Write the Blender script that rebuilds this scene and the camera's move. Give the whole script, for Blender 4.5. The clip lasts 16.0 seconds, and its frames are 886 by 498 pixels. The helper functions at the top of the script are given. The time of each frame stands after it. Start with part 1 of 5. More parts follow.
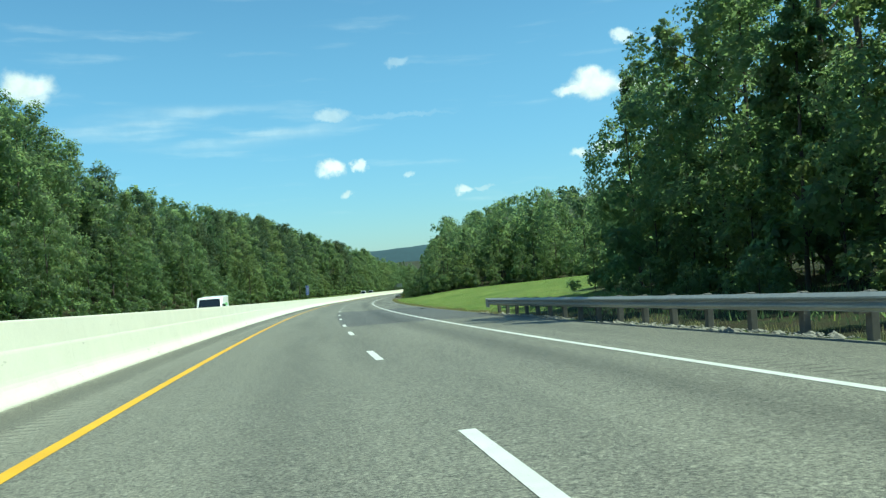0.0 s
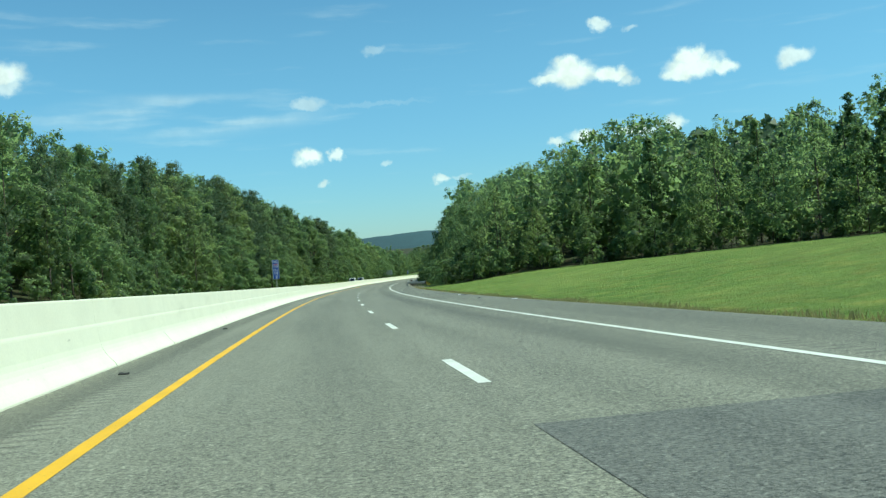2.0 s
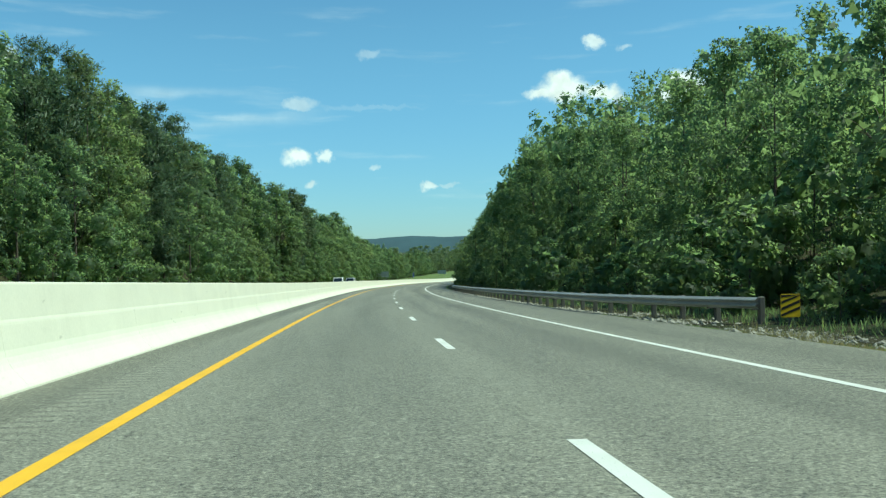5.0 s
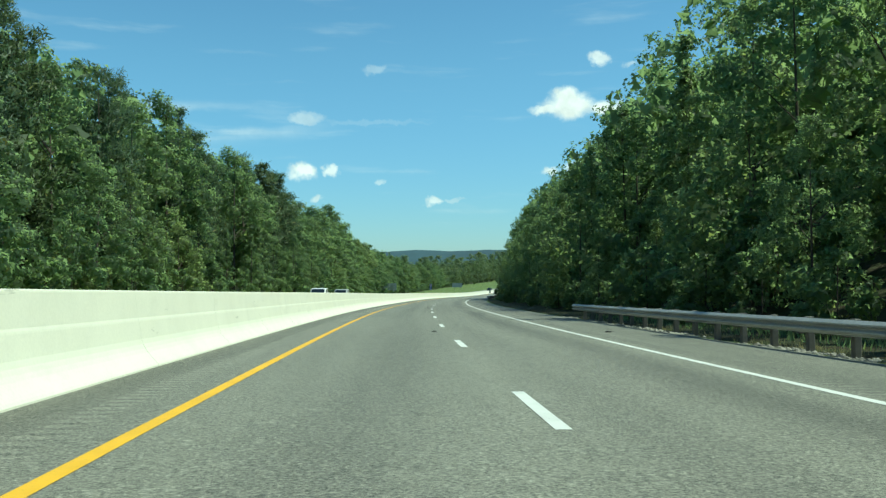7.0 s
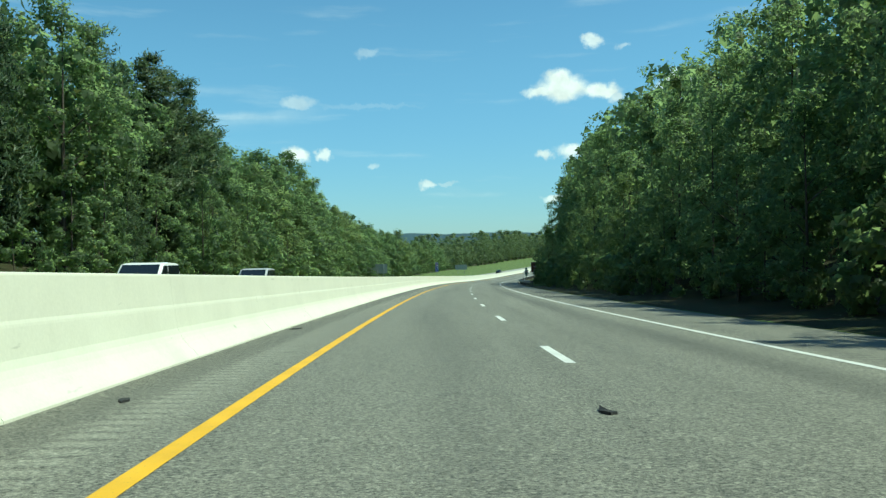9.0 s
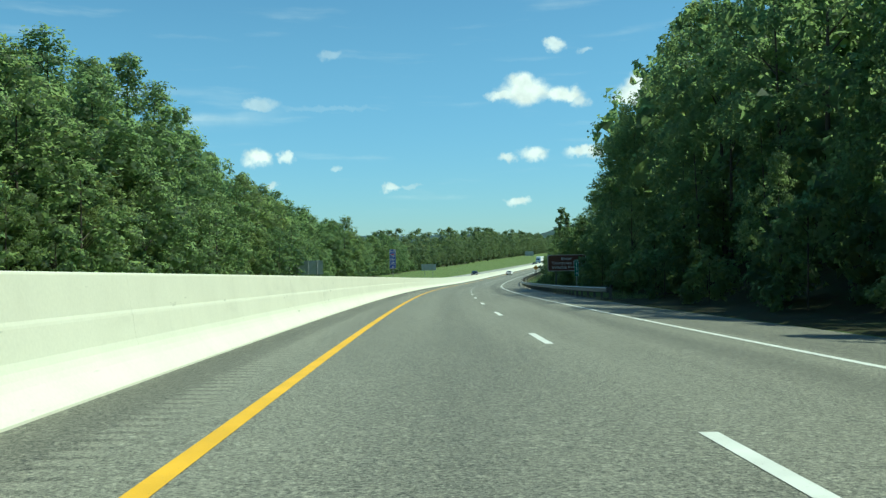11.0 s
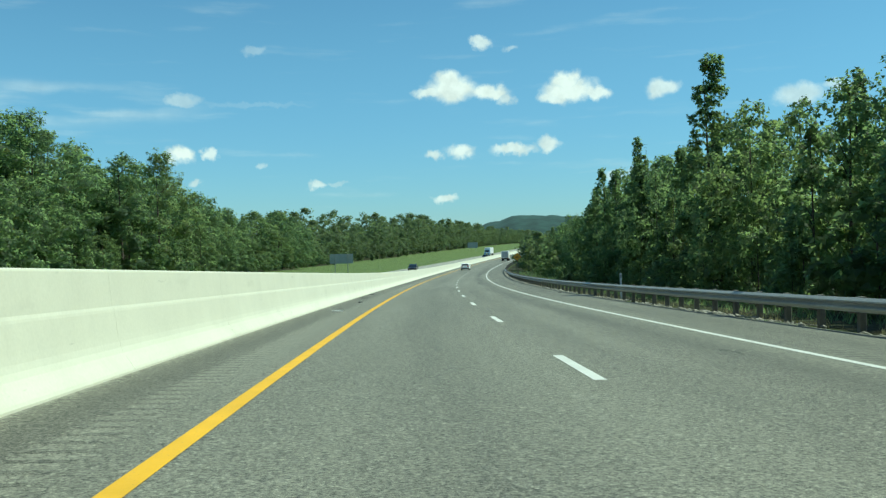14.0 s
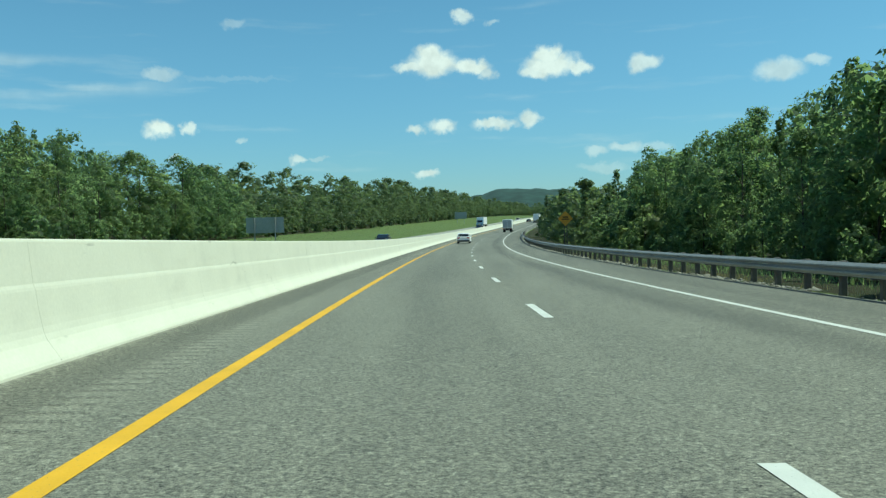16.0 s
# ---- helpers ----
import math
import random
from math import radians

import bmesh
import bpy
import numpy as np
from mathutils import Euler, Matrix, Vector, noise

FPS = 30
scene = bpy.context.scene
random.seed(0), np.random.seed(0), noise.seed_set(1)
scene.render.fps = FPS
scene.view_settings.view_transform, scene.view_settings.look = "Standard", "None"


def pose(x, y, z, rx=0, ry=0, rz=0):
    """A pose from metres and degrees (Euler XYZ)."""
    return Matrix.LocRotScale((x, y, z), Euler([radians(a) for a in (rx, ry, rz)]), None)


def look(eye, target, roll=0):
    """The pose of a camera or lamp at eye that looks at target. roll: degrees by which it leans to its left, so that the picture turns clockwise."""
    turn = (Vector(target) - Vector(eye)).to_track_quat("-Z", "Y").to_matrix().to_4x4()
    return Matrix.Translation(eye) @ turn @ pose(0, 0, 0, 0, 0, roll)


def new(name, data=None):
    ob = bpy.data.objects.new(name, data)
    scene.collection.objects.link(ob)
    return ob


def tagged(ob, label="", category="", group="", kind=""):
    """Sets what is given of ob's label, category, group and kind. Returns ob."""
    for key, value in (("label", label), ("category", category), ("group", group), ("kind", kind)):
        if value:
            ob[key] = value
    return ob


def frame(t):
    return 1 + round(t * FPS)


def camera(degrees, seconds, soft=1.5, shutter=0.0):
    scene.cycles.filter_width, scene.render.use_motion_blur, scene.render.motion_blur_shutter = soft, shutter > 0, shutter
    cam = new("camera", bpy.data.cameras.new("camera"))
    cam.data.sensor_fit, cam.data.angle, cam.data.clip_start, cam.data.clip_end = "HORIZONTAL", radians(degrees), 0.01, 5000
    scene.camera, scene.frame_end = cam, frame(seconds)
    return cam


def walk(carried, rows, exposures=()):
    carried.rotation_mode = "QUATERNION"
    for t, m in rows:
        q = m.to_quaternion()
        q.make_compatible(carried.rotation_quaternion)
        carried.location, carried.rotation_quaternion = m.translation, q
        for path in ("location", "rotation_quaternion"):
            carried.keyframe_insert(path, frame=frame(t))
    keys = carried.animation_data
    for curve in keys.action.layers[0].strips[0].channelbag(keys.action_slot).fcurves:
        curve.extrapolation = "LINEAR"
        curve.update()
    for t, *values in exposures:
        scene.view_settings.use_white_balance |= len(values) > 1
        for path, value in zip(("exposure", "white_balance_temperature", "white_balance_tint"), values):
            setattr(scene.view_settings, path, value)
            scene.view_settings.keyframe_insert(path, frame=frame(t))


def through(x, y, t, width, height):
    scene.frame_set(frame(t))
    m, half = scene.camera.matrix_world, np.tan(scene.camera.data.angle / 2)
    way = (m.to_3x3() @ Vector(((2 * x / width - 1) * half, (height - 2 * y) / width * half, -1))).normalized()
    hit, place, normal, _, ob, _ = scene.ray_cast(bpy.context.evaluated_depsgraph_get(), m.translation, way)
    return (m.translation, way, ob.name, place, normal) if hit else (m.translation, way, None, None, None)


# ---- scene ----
SOFT = 1.35
EXPOSURES = [(0.0, 0.52, 6100, -18), (1.0, 0.43, 6100, -18), (4.0, 0.37, 6100, -18), (12.5, 0.30, 6100, -18), (15.0, 0.18, 6100, -18), (16.0, 0.13, 6100, -18)]
SKY_STRENGTH, SUN_STRENGTH = 0.104, 4.15
SKY_TINT, SKY_LOW, CLOUD_COLOUR = (0.75, 0.96, 1.02), (0.49, 0.68, 0.92), (8.0, 8.0, 8.0)
DEG = 52.38
cam = camera(DEG, 16.0, soft=SOFT)
PATH = [
    (0.0, pose(0.450, 0.119, 1.154, 90.287, 4.092, -9.290)),
    (0.5, pose(0.552, 17.302, 0.415, 90.530, 4.429, -9.617)),
    (1.0, pose(0.733, 34.285, -0.295, 90.301, 4.266, -9.459)),
    (1.5, pose(1.145, 51.089, -0.982, 89.702, 4.657, -9.558)),
    (2.0, pose(1.718, 68.146, -1.669, 89.495, 4.186, -10.724)),
    (2.5, pose(2.578, 85.225, -2.351, 89.500, 3.071, -11.960)),
    (3.0, pose(3.561, 102.314, -3.025, 89.841, 1.149, -13.797)),
    (3.5, pose(4.788, 119.536, -3.697, 90.033, 1.162, -14.376)),
    (4.0, pose(6.141, 136.825, -4.366, 89.993, 2.252, -13.461)),
    (4.5, pose(7.805, 154.149, -5.035, 89.713, 1.115, -11.814)),
    (5.0, pose(9.618, 171.401, -5.698, 89.951, 1.006, -11.737)),
    (5.5, pose(11.600, 188.575, -6.355, 90.190, 0.898, -11.661)),
    (6.0, pose(13.741, 205.679, -7.001, 90.429, 0.789, -11.585)),
    (6.5, pose(16.035, 222.717, -7.634, 90.668, 0.680, -11.511)),
    (7.0, pose(18.480, 239.696, -8.249, 90.907, 0.571, -11.437)),
    (7.5, pose(20.962, 256.630, -8.842, 90.037, 0.934, -12.149)),
    (8.0, pose(23.594, 273.464, -9.416, 89.552, 2.083, -12.488)),
    (8.5, pose(26.401, 290.474, -9.992, 89.855, 1.718, -12.005)),
    (9.0, pose(29.368, 307.508, -10.580, 89.868, 1.039, -11.822)),
    (9.5, pose(32.632, 324.659, -11.186, 90.146, 0.556, -12.278)),
    (10.0, pose(36.152, 341.731, -11.787, 90.065, 0.886, -12.379)),
    (10.5, pose(39.822, 358.678, -12.371, 90.031, 0.982, -13.264)),
    (11.0, pose(43.640, 375.499, -12.940, 89.997, 1.079, -14.149)),
    (11.5, pose(47.602, 392.244, -13.503, 89.963, 1.175, -15.033)),
    (12.0, pose(51.718, 408.959, -14.067, 89.929, 1.271, -15.918)),
    (12.5, pose(56.002, 425.689, -14.638, 89.895, 1.368, -16.804)),
    (13.0, pose(60.545, 442.409, -15.219, 90.408, 1.317, -17.479)),
    (13.5, pose(65.307, 459.080, -15.803, 90.288, 1.355, -18.082)),
    (14.0, pose(70.152, 475.605, -16.380, 89.734, 1.401, -18.761)),
    (14.5, pose(75.159, 491.929, -16.948, 89.745, 0.917, -19.001)),
    (15.0, pose(80.508, 508.493, -17.515, 89.766, 0.358, -19.439)),
    (15.5, pose(86.068, 525.078, -18.061, 89.035, 0.844, -19.892)),
    (16.0, pose(91.732, 541.351, -18.559, 88.123, 1.453, -19.938)),
]
walk(cam, PATH, EXPOSURES)

# ---- world, sun ----
SUN_EL, SUN_AZ = radians(57), radians(107)     # azimuth clockwise from +y
world = bpy.data.worlds.new("world")
scene.world = world
world.use_nodes = True
wn, wl = world.node_tree.nodes, world.node_tree.links


def wmath(op, a, b=None):
    n = wn.new("ShaderNodeMath")
    n.operation = op
    for i, v in enumerate((a, b)):
        if v is None:
            continue
        if isinstance(v, (int, float)):
            n.inputs[i].default_value = v
        else:
            wl.new(v, n.inputs[i])
    return n.outputs[0]


def wvec(op, a, b):
    n = wn.new("ShaderNodeVectorMath")
    n.operation = op
    for i, v in enumerate((a, b)):
        if isinstance(v, tuple):
            n.inputs[i].default_value = v
        else:
            wl.new(v, n.inputs[i])
    return n


def wnoise(vec, scale, detail=5.0, rough=0.55):
    n = wn.new("ShaderNodeTexNoise")
    n.inputs["Scale"].default_value, n.inputs["Detail"].default_value, n.inputs["Roughness"].default_value = scale, detail, rough
    wl.new(vec, n.inputs["Vector"])
    return n


def wstep(value, lo, hi, a=0.0, b=1.0):
    n = wn.new("ShaderNodeMapRange")
    n.interpolation_type = "SMOOTHSTEP"
    wl.new(value, n.inputs[0])
    for i, v in enumerate((lo, hi, a, b)):
        n.inputs[i + 1].default_value = v
    return n.outputs[0]


sky = wn.new("ShaderNodeTexSky")
sky.sky_type, sky.sun_disc, sky.sun_elevation, sky.sun_rotation = "NISHITA", False, SUN_EL, SUN_AZ
sky.altitude, sky.air_density, sky.dust_density, sky.ozone_density = 200, 1.0, 0.15, 3.0
way = wn.new("ShaderNodeTexCoord").outputs["Generated"]
parts = wn.new("ShaderNodeSeparateXYZ")
wl.new(way, parts.inputs[0])
az = wmath("MULTIPLY", wmath("ARCTAN2", parts.outputs[0], parts.outputs[1]), 57.2958)
el = wmath("MULTIPLY", wmath("ARCSINE", parts.outputs[2]), 57.2958)
flat = wn.new("ShaderNodeCombineXYZ")
wl.new(az, flat.inputs[0])
wl.new(el, flat.inputs[1])
# cumulus: (azimuth, elevation, half width, half height, how solid), in degrees
CLOUDS = [
    (2.6, 5.75, 0.95, 0.48, 1.0), (4.35, 5.9, 0.36, 0.38, 0.8), (3.6, 4.25, 0.42, 0.28, 0.6), (2.9, 9.1, 1.15, 0.42, 0.42),
    (19.6, 9.75, 1.7, 0.75, 1.0), (19.2, 10.3, 1.0, 0.6, 1.0), (21.8, 9.5, 1.45, 0.45, 1.0), (22.9, 9.1, 0.6, 0.45, 0.7), (18.3, 9.6, 1.0, 0.35, 0.9),
    (27.0, 9.45, 1.75, 0.72, 1.0), (26.7, 10.1, 1.0, 0.6, 1.0), (25.9, 9.1, 1.0, 0.4, 0.9), (28.6, 9.2, 0.9, 0.4, 0.9),
    (21.6, 12.5, 0.62, 0.36, 0.75), (23.3, 12.2, 0.5, 0.22, 0.35), (11.0, 3.95, 0.62, 0.26, 0.7), (12.3, 4.0, 0.6, 0.16, 0.3),
    (18.9, 2.95, 0.62, 0.27, 0.8), (18.3, 5.7, 0.62, 0.33, 0.8), (20.0, 5.85, 0.85, 0.48, 0.9), (23.3, 5.85, 1.4, 0.32, 0.85), (25.6, 6.05, 0.75, 0.48, 0.85),
    (32.6, 9.3, 0.95, 0.5, 0.75), (40.5, 8.3, 1.5, 0.65, 0.6), (42.6, 8.7, 0.8, 0.3, 0.5), (31.4, 4.2, 1.1, 0.38, 0.5), (29.6, 4.0, 0.8, 0.3, 0.45), (33.2, 4.1, 1.2, 0.3, 0.3),
    (-14.9, 11.2, 1.5, 0.9, 0.9), (-14.5, 10.5, 1.0, 0.5, 0.6), (7.6, 5.2, 0.3, 0.2, 0.4), (7.0, 8.9, 3.4, 0.16, 0.1), (30.0, 3.0, 1.6, 0.25, 0.25), (7.3, 12.1, 0.9, 0.3, 0.25),
]
wob = wnoise(way, 38, 6, 0.6)
shift = wvec("MULTIPLY", wvec("SUBTRACT", wob.outputs["Color"], (0.5, 0.5, 0.5)).outputs[0], (2.0, 1.5, 0.0))
bent = wvec("ADD", flat.outputs[0], shift.outputs[0]).outputs[0]
cover = None
for a, e, w, h, solid in CLOUDS:
    q = wvec("MULTIPLY", wvec("SUBTRACT", bent, (a, e, 0)).outputs[0], (1 / w, 1 / h, 0))
    q = wvec("LENGTH", q.outputs[0], (0, 0, 0)).outputs["Value"]
    m = wstep(q, 1.3, 0.45, 0.0, solid)
    cover = m if cover is None else wmath("MAXIMUM", cover, m)
# thin streaks of high cloud
calm = wvec("ADD", flat.outputs[0], wvec("MULTIPLY", shift.outputs[0], (0.25, 0.25, 0.0)).outputs[0]).outputs[0]
streak = wnoise(wvec("MULTIPLY", calm, (0.11, 0.95, 1.0)).outputs[0], 1.0, 4, 0.5).outputs[0]
veil = wstep(wvec("LENGTH", wvec("MULTIPLY", wvec("SUBTRACT", flat.outputs[0], (-5.0, 8.7, 0)).outputs[0], (1 / 11.0, 1 / 1.7, 0)).outputs[0], (0, 0, 0)).outputs["Value"], 1.0, 0.2)
thin = wmath("MULTIPLY", wmath("MULTIPLY", wstep(streak, 0.34, 0.8), veil), 0.6)
wisp = wmath("MULTIPLY", wmath("MULTIPLY", wstep(streak, 0.55, 0.85), wstep(el, 1.0, 4.0)), wmath("MULTIPLY", wstep(el, 20.0, 13.0), 0.25))
cover = wmath("MINIMUM", wmath("MAXIMUM", wmath("MAXIMUM", cover, thin), wisp), 0.97)
tone = wstep(wnoise(way, 60, 4).outputs[0], 0.3, 0.65, 0.82, 1.0)
lit = wvec("SCALE", CLOUD_COLOUR, (0, 0, 0))
wl.new(tone, lit.inputs["Scale"])
low = wstep(el, 14.0, -2.0)
haze = wn.new("ShaderNodeMix")
haze.data_type = "RGBA"
wl.new(low, haze.inputs[0])
haze.inputs[6].default_value, haze.inputs[7].default_value = (*SKY_TINT, 1), (*SKY_LOW, 1)
tint = wvec("MULTIPLY", sky.outputs[0], haze.outputs[2])
blend = wn.new("ShaderNodeMix")
blend.data_type = "RGBA"
wl.new(cover, blend.inputs[0])
wl.new(tint.outputs[0], blend.inputs[6])
wl.new(lit.outputs[0], blend.inputs[7])
wn["Background"].inputs[1].default_value = SKY_STRENGTH
wl.new(blend.outputs[2], wn["Background"].inputs[0])
sun = new("sun", bpy.data.lights.new("sun", "SUN"))
sun.data.energy, sun.data.angle, sun.data.color = SUN_STRENGTH, radians(0.5), (1.0, 0.955, 0.83)
sun.matrix_world = look((0, 0, 0), (-math.sin(SUN_AZ) * math.cos(SUN_EL), -math.cos(SUN_AZ) * math.cos(SUN_EL), -math.sin(SUN_EL)))

# ---- the road's course ----
# the road's course, a knot every 40 m from 40 m behind the start: bend (1/km), climb (%), cross fall (%)
BEND = [1.179, 0.87, 0.564, 0.487, 0.705, 0.618, 0.524, 0.534, 0.631, 0.682, 0.57, 0.486, 0.612, 0.725, 0.578, 0.573, 0.618, 0.621, 0.592, 0.54, 0.473, 0.397, 0.315, 0.231, 0.146, 0.061]
CLIMB = [-4.69, -4.366, -4.051, -3.994, -3.845, -3.839, -3.764, -3.552, -3.221, -3.595, -3.293, -3.251, -3.375, -3.357, -3.26, -2.608, -2.048, -1.383, -0.817, -0.361, 0.002, 0.293, 0.532, 0.738, 0.927, 1.109]
CROSSFALL = [-0.261, -0.255, -0.001, 0.204, 0.431, 0.585, 0.639, 0.669, 0.974, 1.145, 1.05, 1.497, 2.102, 2.023, 2.114, 1.551, 1.274, 1.02, 0.8, 0.632, 0.504, 0.408, 0.338, 0.288, 0.257, 0.242]
DASH, YELLOW, EDGE = 1.729, -1.914, 5.407
TOE, BARRIER_H, DASH_START = -3.743, 1.249, 4.471
KNOT, FIRST, STEP = 40.0, -40.0, 2.0
SS = np.arange(-300.0, 2600.0, STEP)


def spline(knots, s):
    k = np.array(knots)
    u = np.clip((s - FIRST) / KNOT, -1, len(k))
    i = np.floor(u).astype(int)
    r = u - i
    g = lambda j: k[np.clip(j, 0, len(k) - 1)]
    return (g(i - 1) * (1 - r) ** 3 + g(i) * (3 * r ** 3 - 6 * r ** 2 + 4) + g(i + 1) * (-3 * r ** 3 + 3 * r ** 2 + 3 * r + 1) + g(i + 2) * r ** 3) / 6


def summed(v):
    c = np.concatenate([[0], np.cumsum((v[1:] + v[:-1]) / 2 * STEP)])
    return c - np.interp(0, SS, c)


HEAD = summed(spline(BEND, SS) * 1e-3 * (SS < 1100))
RX, RY = summed(np.sin(HEAD)), summed(np.cos(HEAD))
RZ = summed(spline(CLIMB, SS) * 1e-2 * np.clip((1500 - SS) / 500, 0, 1) * np.clip((SS + 300) / 200, 0, 1))
FALL = spline(CROSSFALL, SS) * 1e-2


def at(s, d, up=0.0):
    """World places (n x 3) at s along the road, d to the right of the lane's middle, up above the road's plane."""
    s, d = np.broadcast_arrays(np.asarray(s, float), np.asarray(d, float))
    h = np.interp(s, SS, HEAD)
    z = np.interp(s, SS, RZ) + up - np.clip(d, -20, 12) * np.interp(s, SS, FALL)
    return np.stack([np.interp(s, SS, RX) + d * np.cos(h), np.interp(s, SS, RY) - d * np.sin(h), z], -1)


def spot(s, d, up=0.0, turn=0.0):
    """A pose on the road's plan, facing along it, turned clockwise by turn degrees."""
    q = at(s, d, up)
    return pose(*q, 0, 0, -math.degrees(np.interp(s, SS, HEAD)) - turn)


# ---- materials ----
class Graph:
    """Short hand for a material's nodes."""

    def __init__(self, name):
        self.m = bpy.data.materials.new(name)
        self.m.use_nodes = True
        self.n, self.l = self.m.node_tree.nodes, self.m.node_tree.links
        self.b = self.n["Principled BSDF"]
        self.pos = self.n.new("ShaderNodeNewGeometry").outputs["Position"]

    def put(self, sock, v):
        if isinstance(v, (int, float, tuple)):
            sock.default_value = v
        else:
            self.l.new(v, sock)

    def math(self, op, a, b=0.0):
        n = self.n.new("ShaderNodeMath")
        n.operation = op
        self.put(n.inputs[0], a)
        self.put(n.inputs[1], b)
        return n.outputs[0]

    def vec(self, op, a, b):
        n = self.n.new("ShaderNodeVectorMath")
        n.operation = op
        self.put(n.inputs[0], a)
        self.put(n.inputs[1], b)
        return n.outputs[0]

    def scale(self, colour, k):
        n = self.n.new("ShaderNodeVectorMath")
        n.operation = "SCALE"
        self.put(n.inputs[0], colour)
        self.put(n.inputs["Scale"], k)
        return n.outputs[0]

    def noise(self, vec, scale, detail=4.0, rough=0.55):
        n = self.n.new("ShaderNodeTexNoise")
        n.inputs["Scale"].default_value, n.inputs["Detail"].default_value, n.inputs["Roughness"].default_value = scale, detail, rough
        self.l.new(vec, n.inputs["Vector"])
        return n.outputs[0]

    def span(self, v, lo, hi, a=0.0, b=1.0):
        n = self.n.new("ShaderNodeMapRange")
        self.put(n.inputs[0], v)
        for i, q in enumerate((lo, hi, a, b)):
            n.inputs[i + 1].default_value = q
        return n.outputs[0]

    def mix(self, k, a, b):
        n = self.n.new("ShaderNodeMix")
        n.data_type = "RGBA"
        self.put(n.inputs[0], k)
        for i, v in ((6, a), (7, b)):
            self.put(n.inputs[i], (*v, 1.0) if isinstance(v, tuple) else v)
        return n.outputs[2]

    def band(self, v, lo, hi, soft=0.08):
        """1 where lo < v < hi."""
        return self.math("MULTIPLY", self.span(v, lo - soft, lo + soft), self.span(v, hi + soft, hi - soft))

    def bump(self, height, strength, dist=0.02):
        n = self.n.new("ShaderNodeBump")
        n.inputs["Strength"].default_value, n.inputs["Distance"].default_value = strength, dist
        self.l.new(height, n.inputs["Height"])
        self.l.new(n.outputs[0], self.b.inputs["Normal"])

    def done(self, colour, rough=0.8, metal=0.0, spec=0.5):
        self.put(self.b.inputs["Base Color"], (*colour, 1.0) if isinstance(colour, tuple) else colour)
        self.put(self.b.inputs["Roughness"], rough)
        self.b.inputs["Metallic"].default_value = metal
        self.b.inputs["Specular IOR Level"].default_value = spec
        return self.m


def material(name, colour, rough=0.8, scale=6.0, spread=0.25, bump=0.0, metal=0.0, spec=0.5):
    g = Graph(name)
    k = g.math("ADD", g.noise(g.pos, scale, 6), g.noise(g.pos, scale * 0.07, 4))
    if bump:
        g.bump(g.noise(g.pos, scale * 8, 3), bump)
    return g.done(g.scale(colour, g.span(k, 0.6, 1.4, 1 - spread, 1 + spread)), rough, metal, spec)


def plain(name, colour, rough=0.5, metal=0.0):
    return material(name, colour, rough, 9.0, 0.06, 0.0, metal)


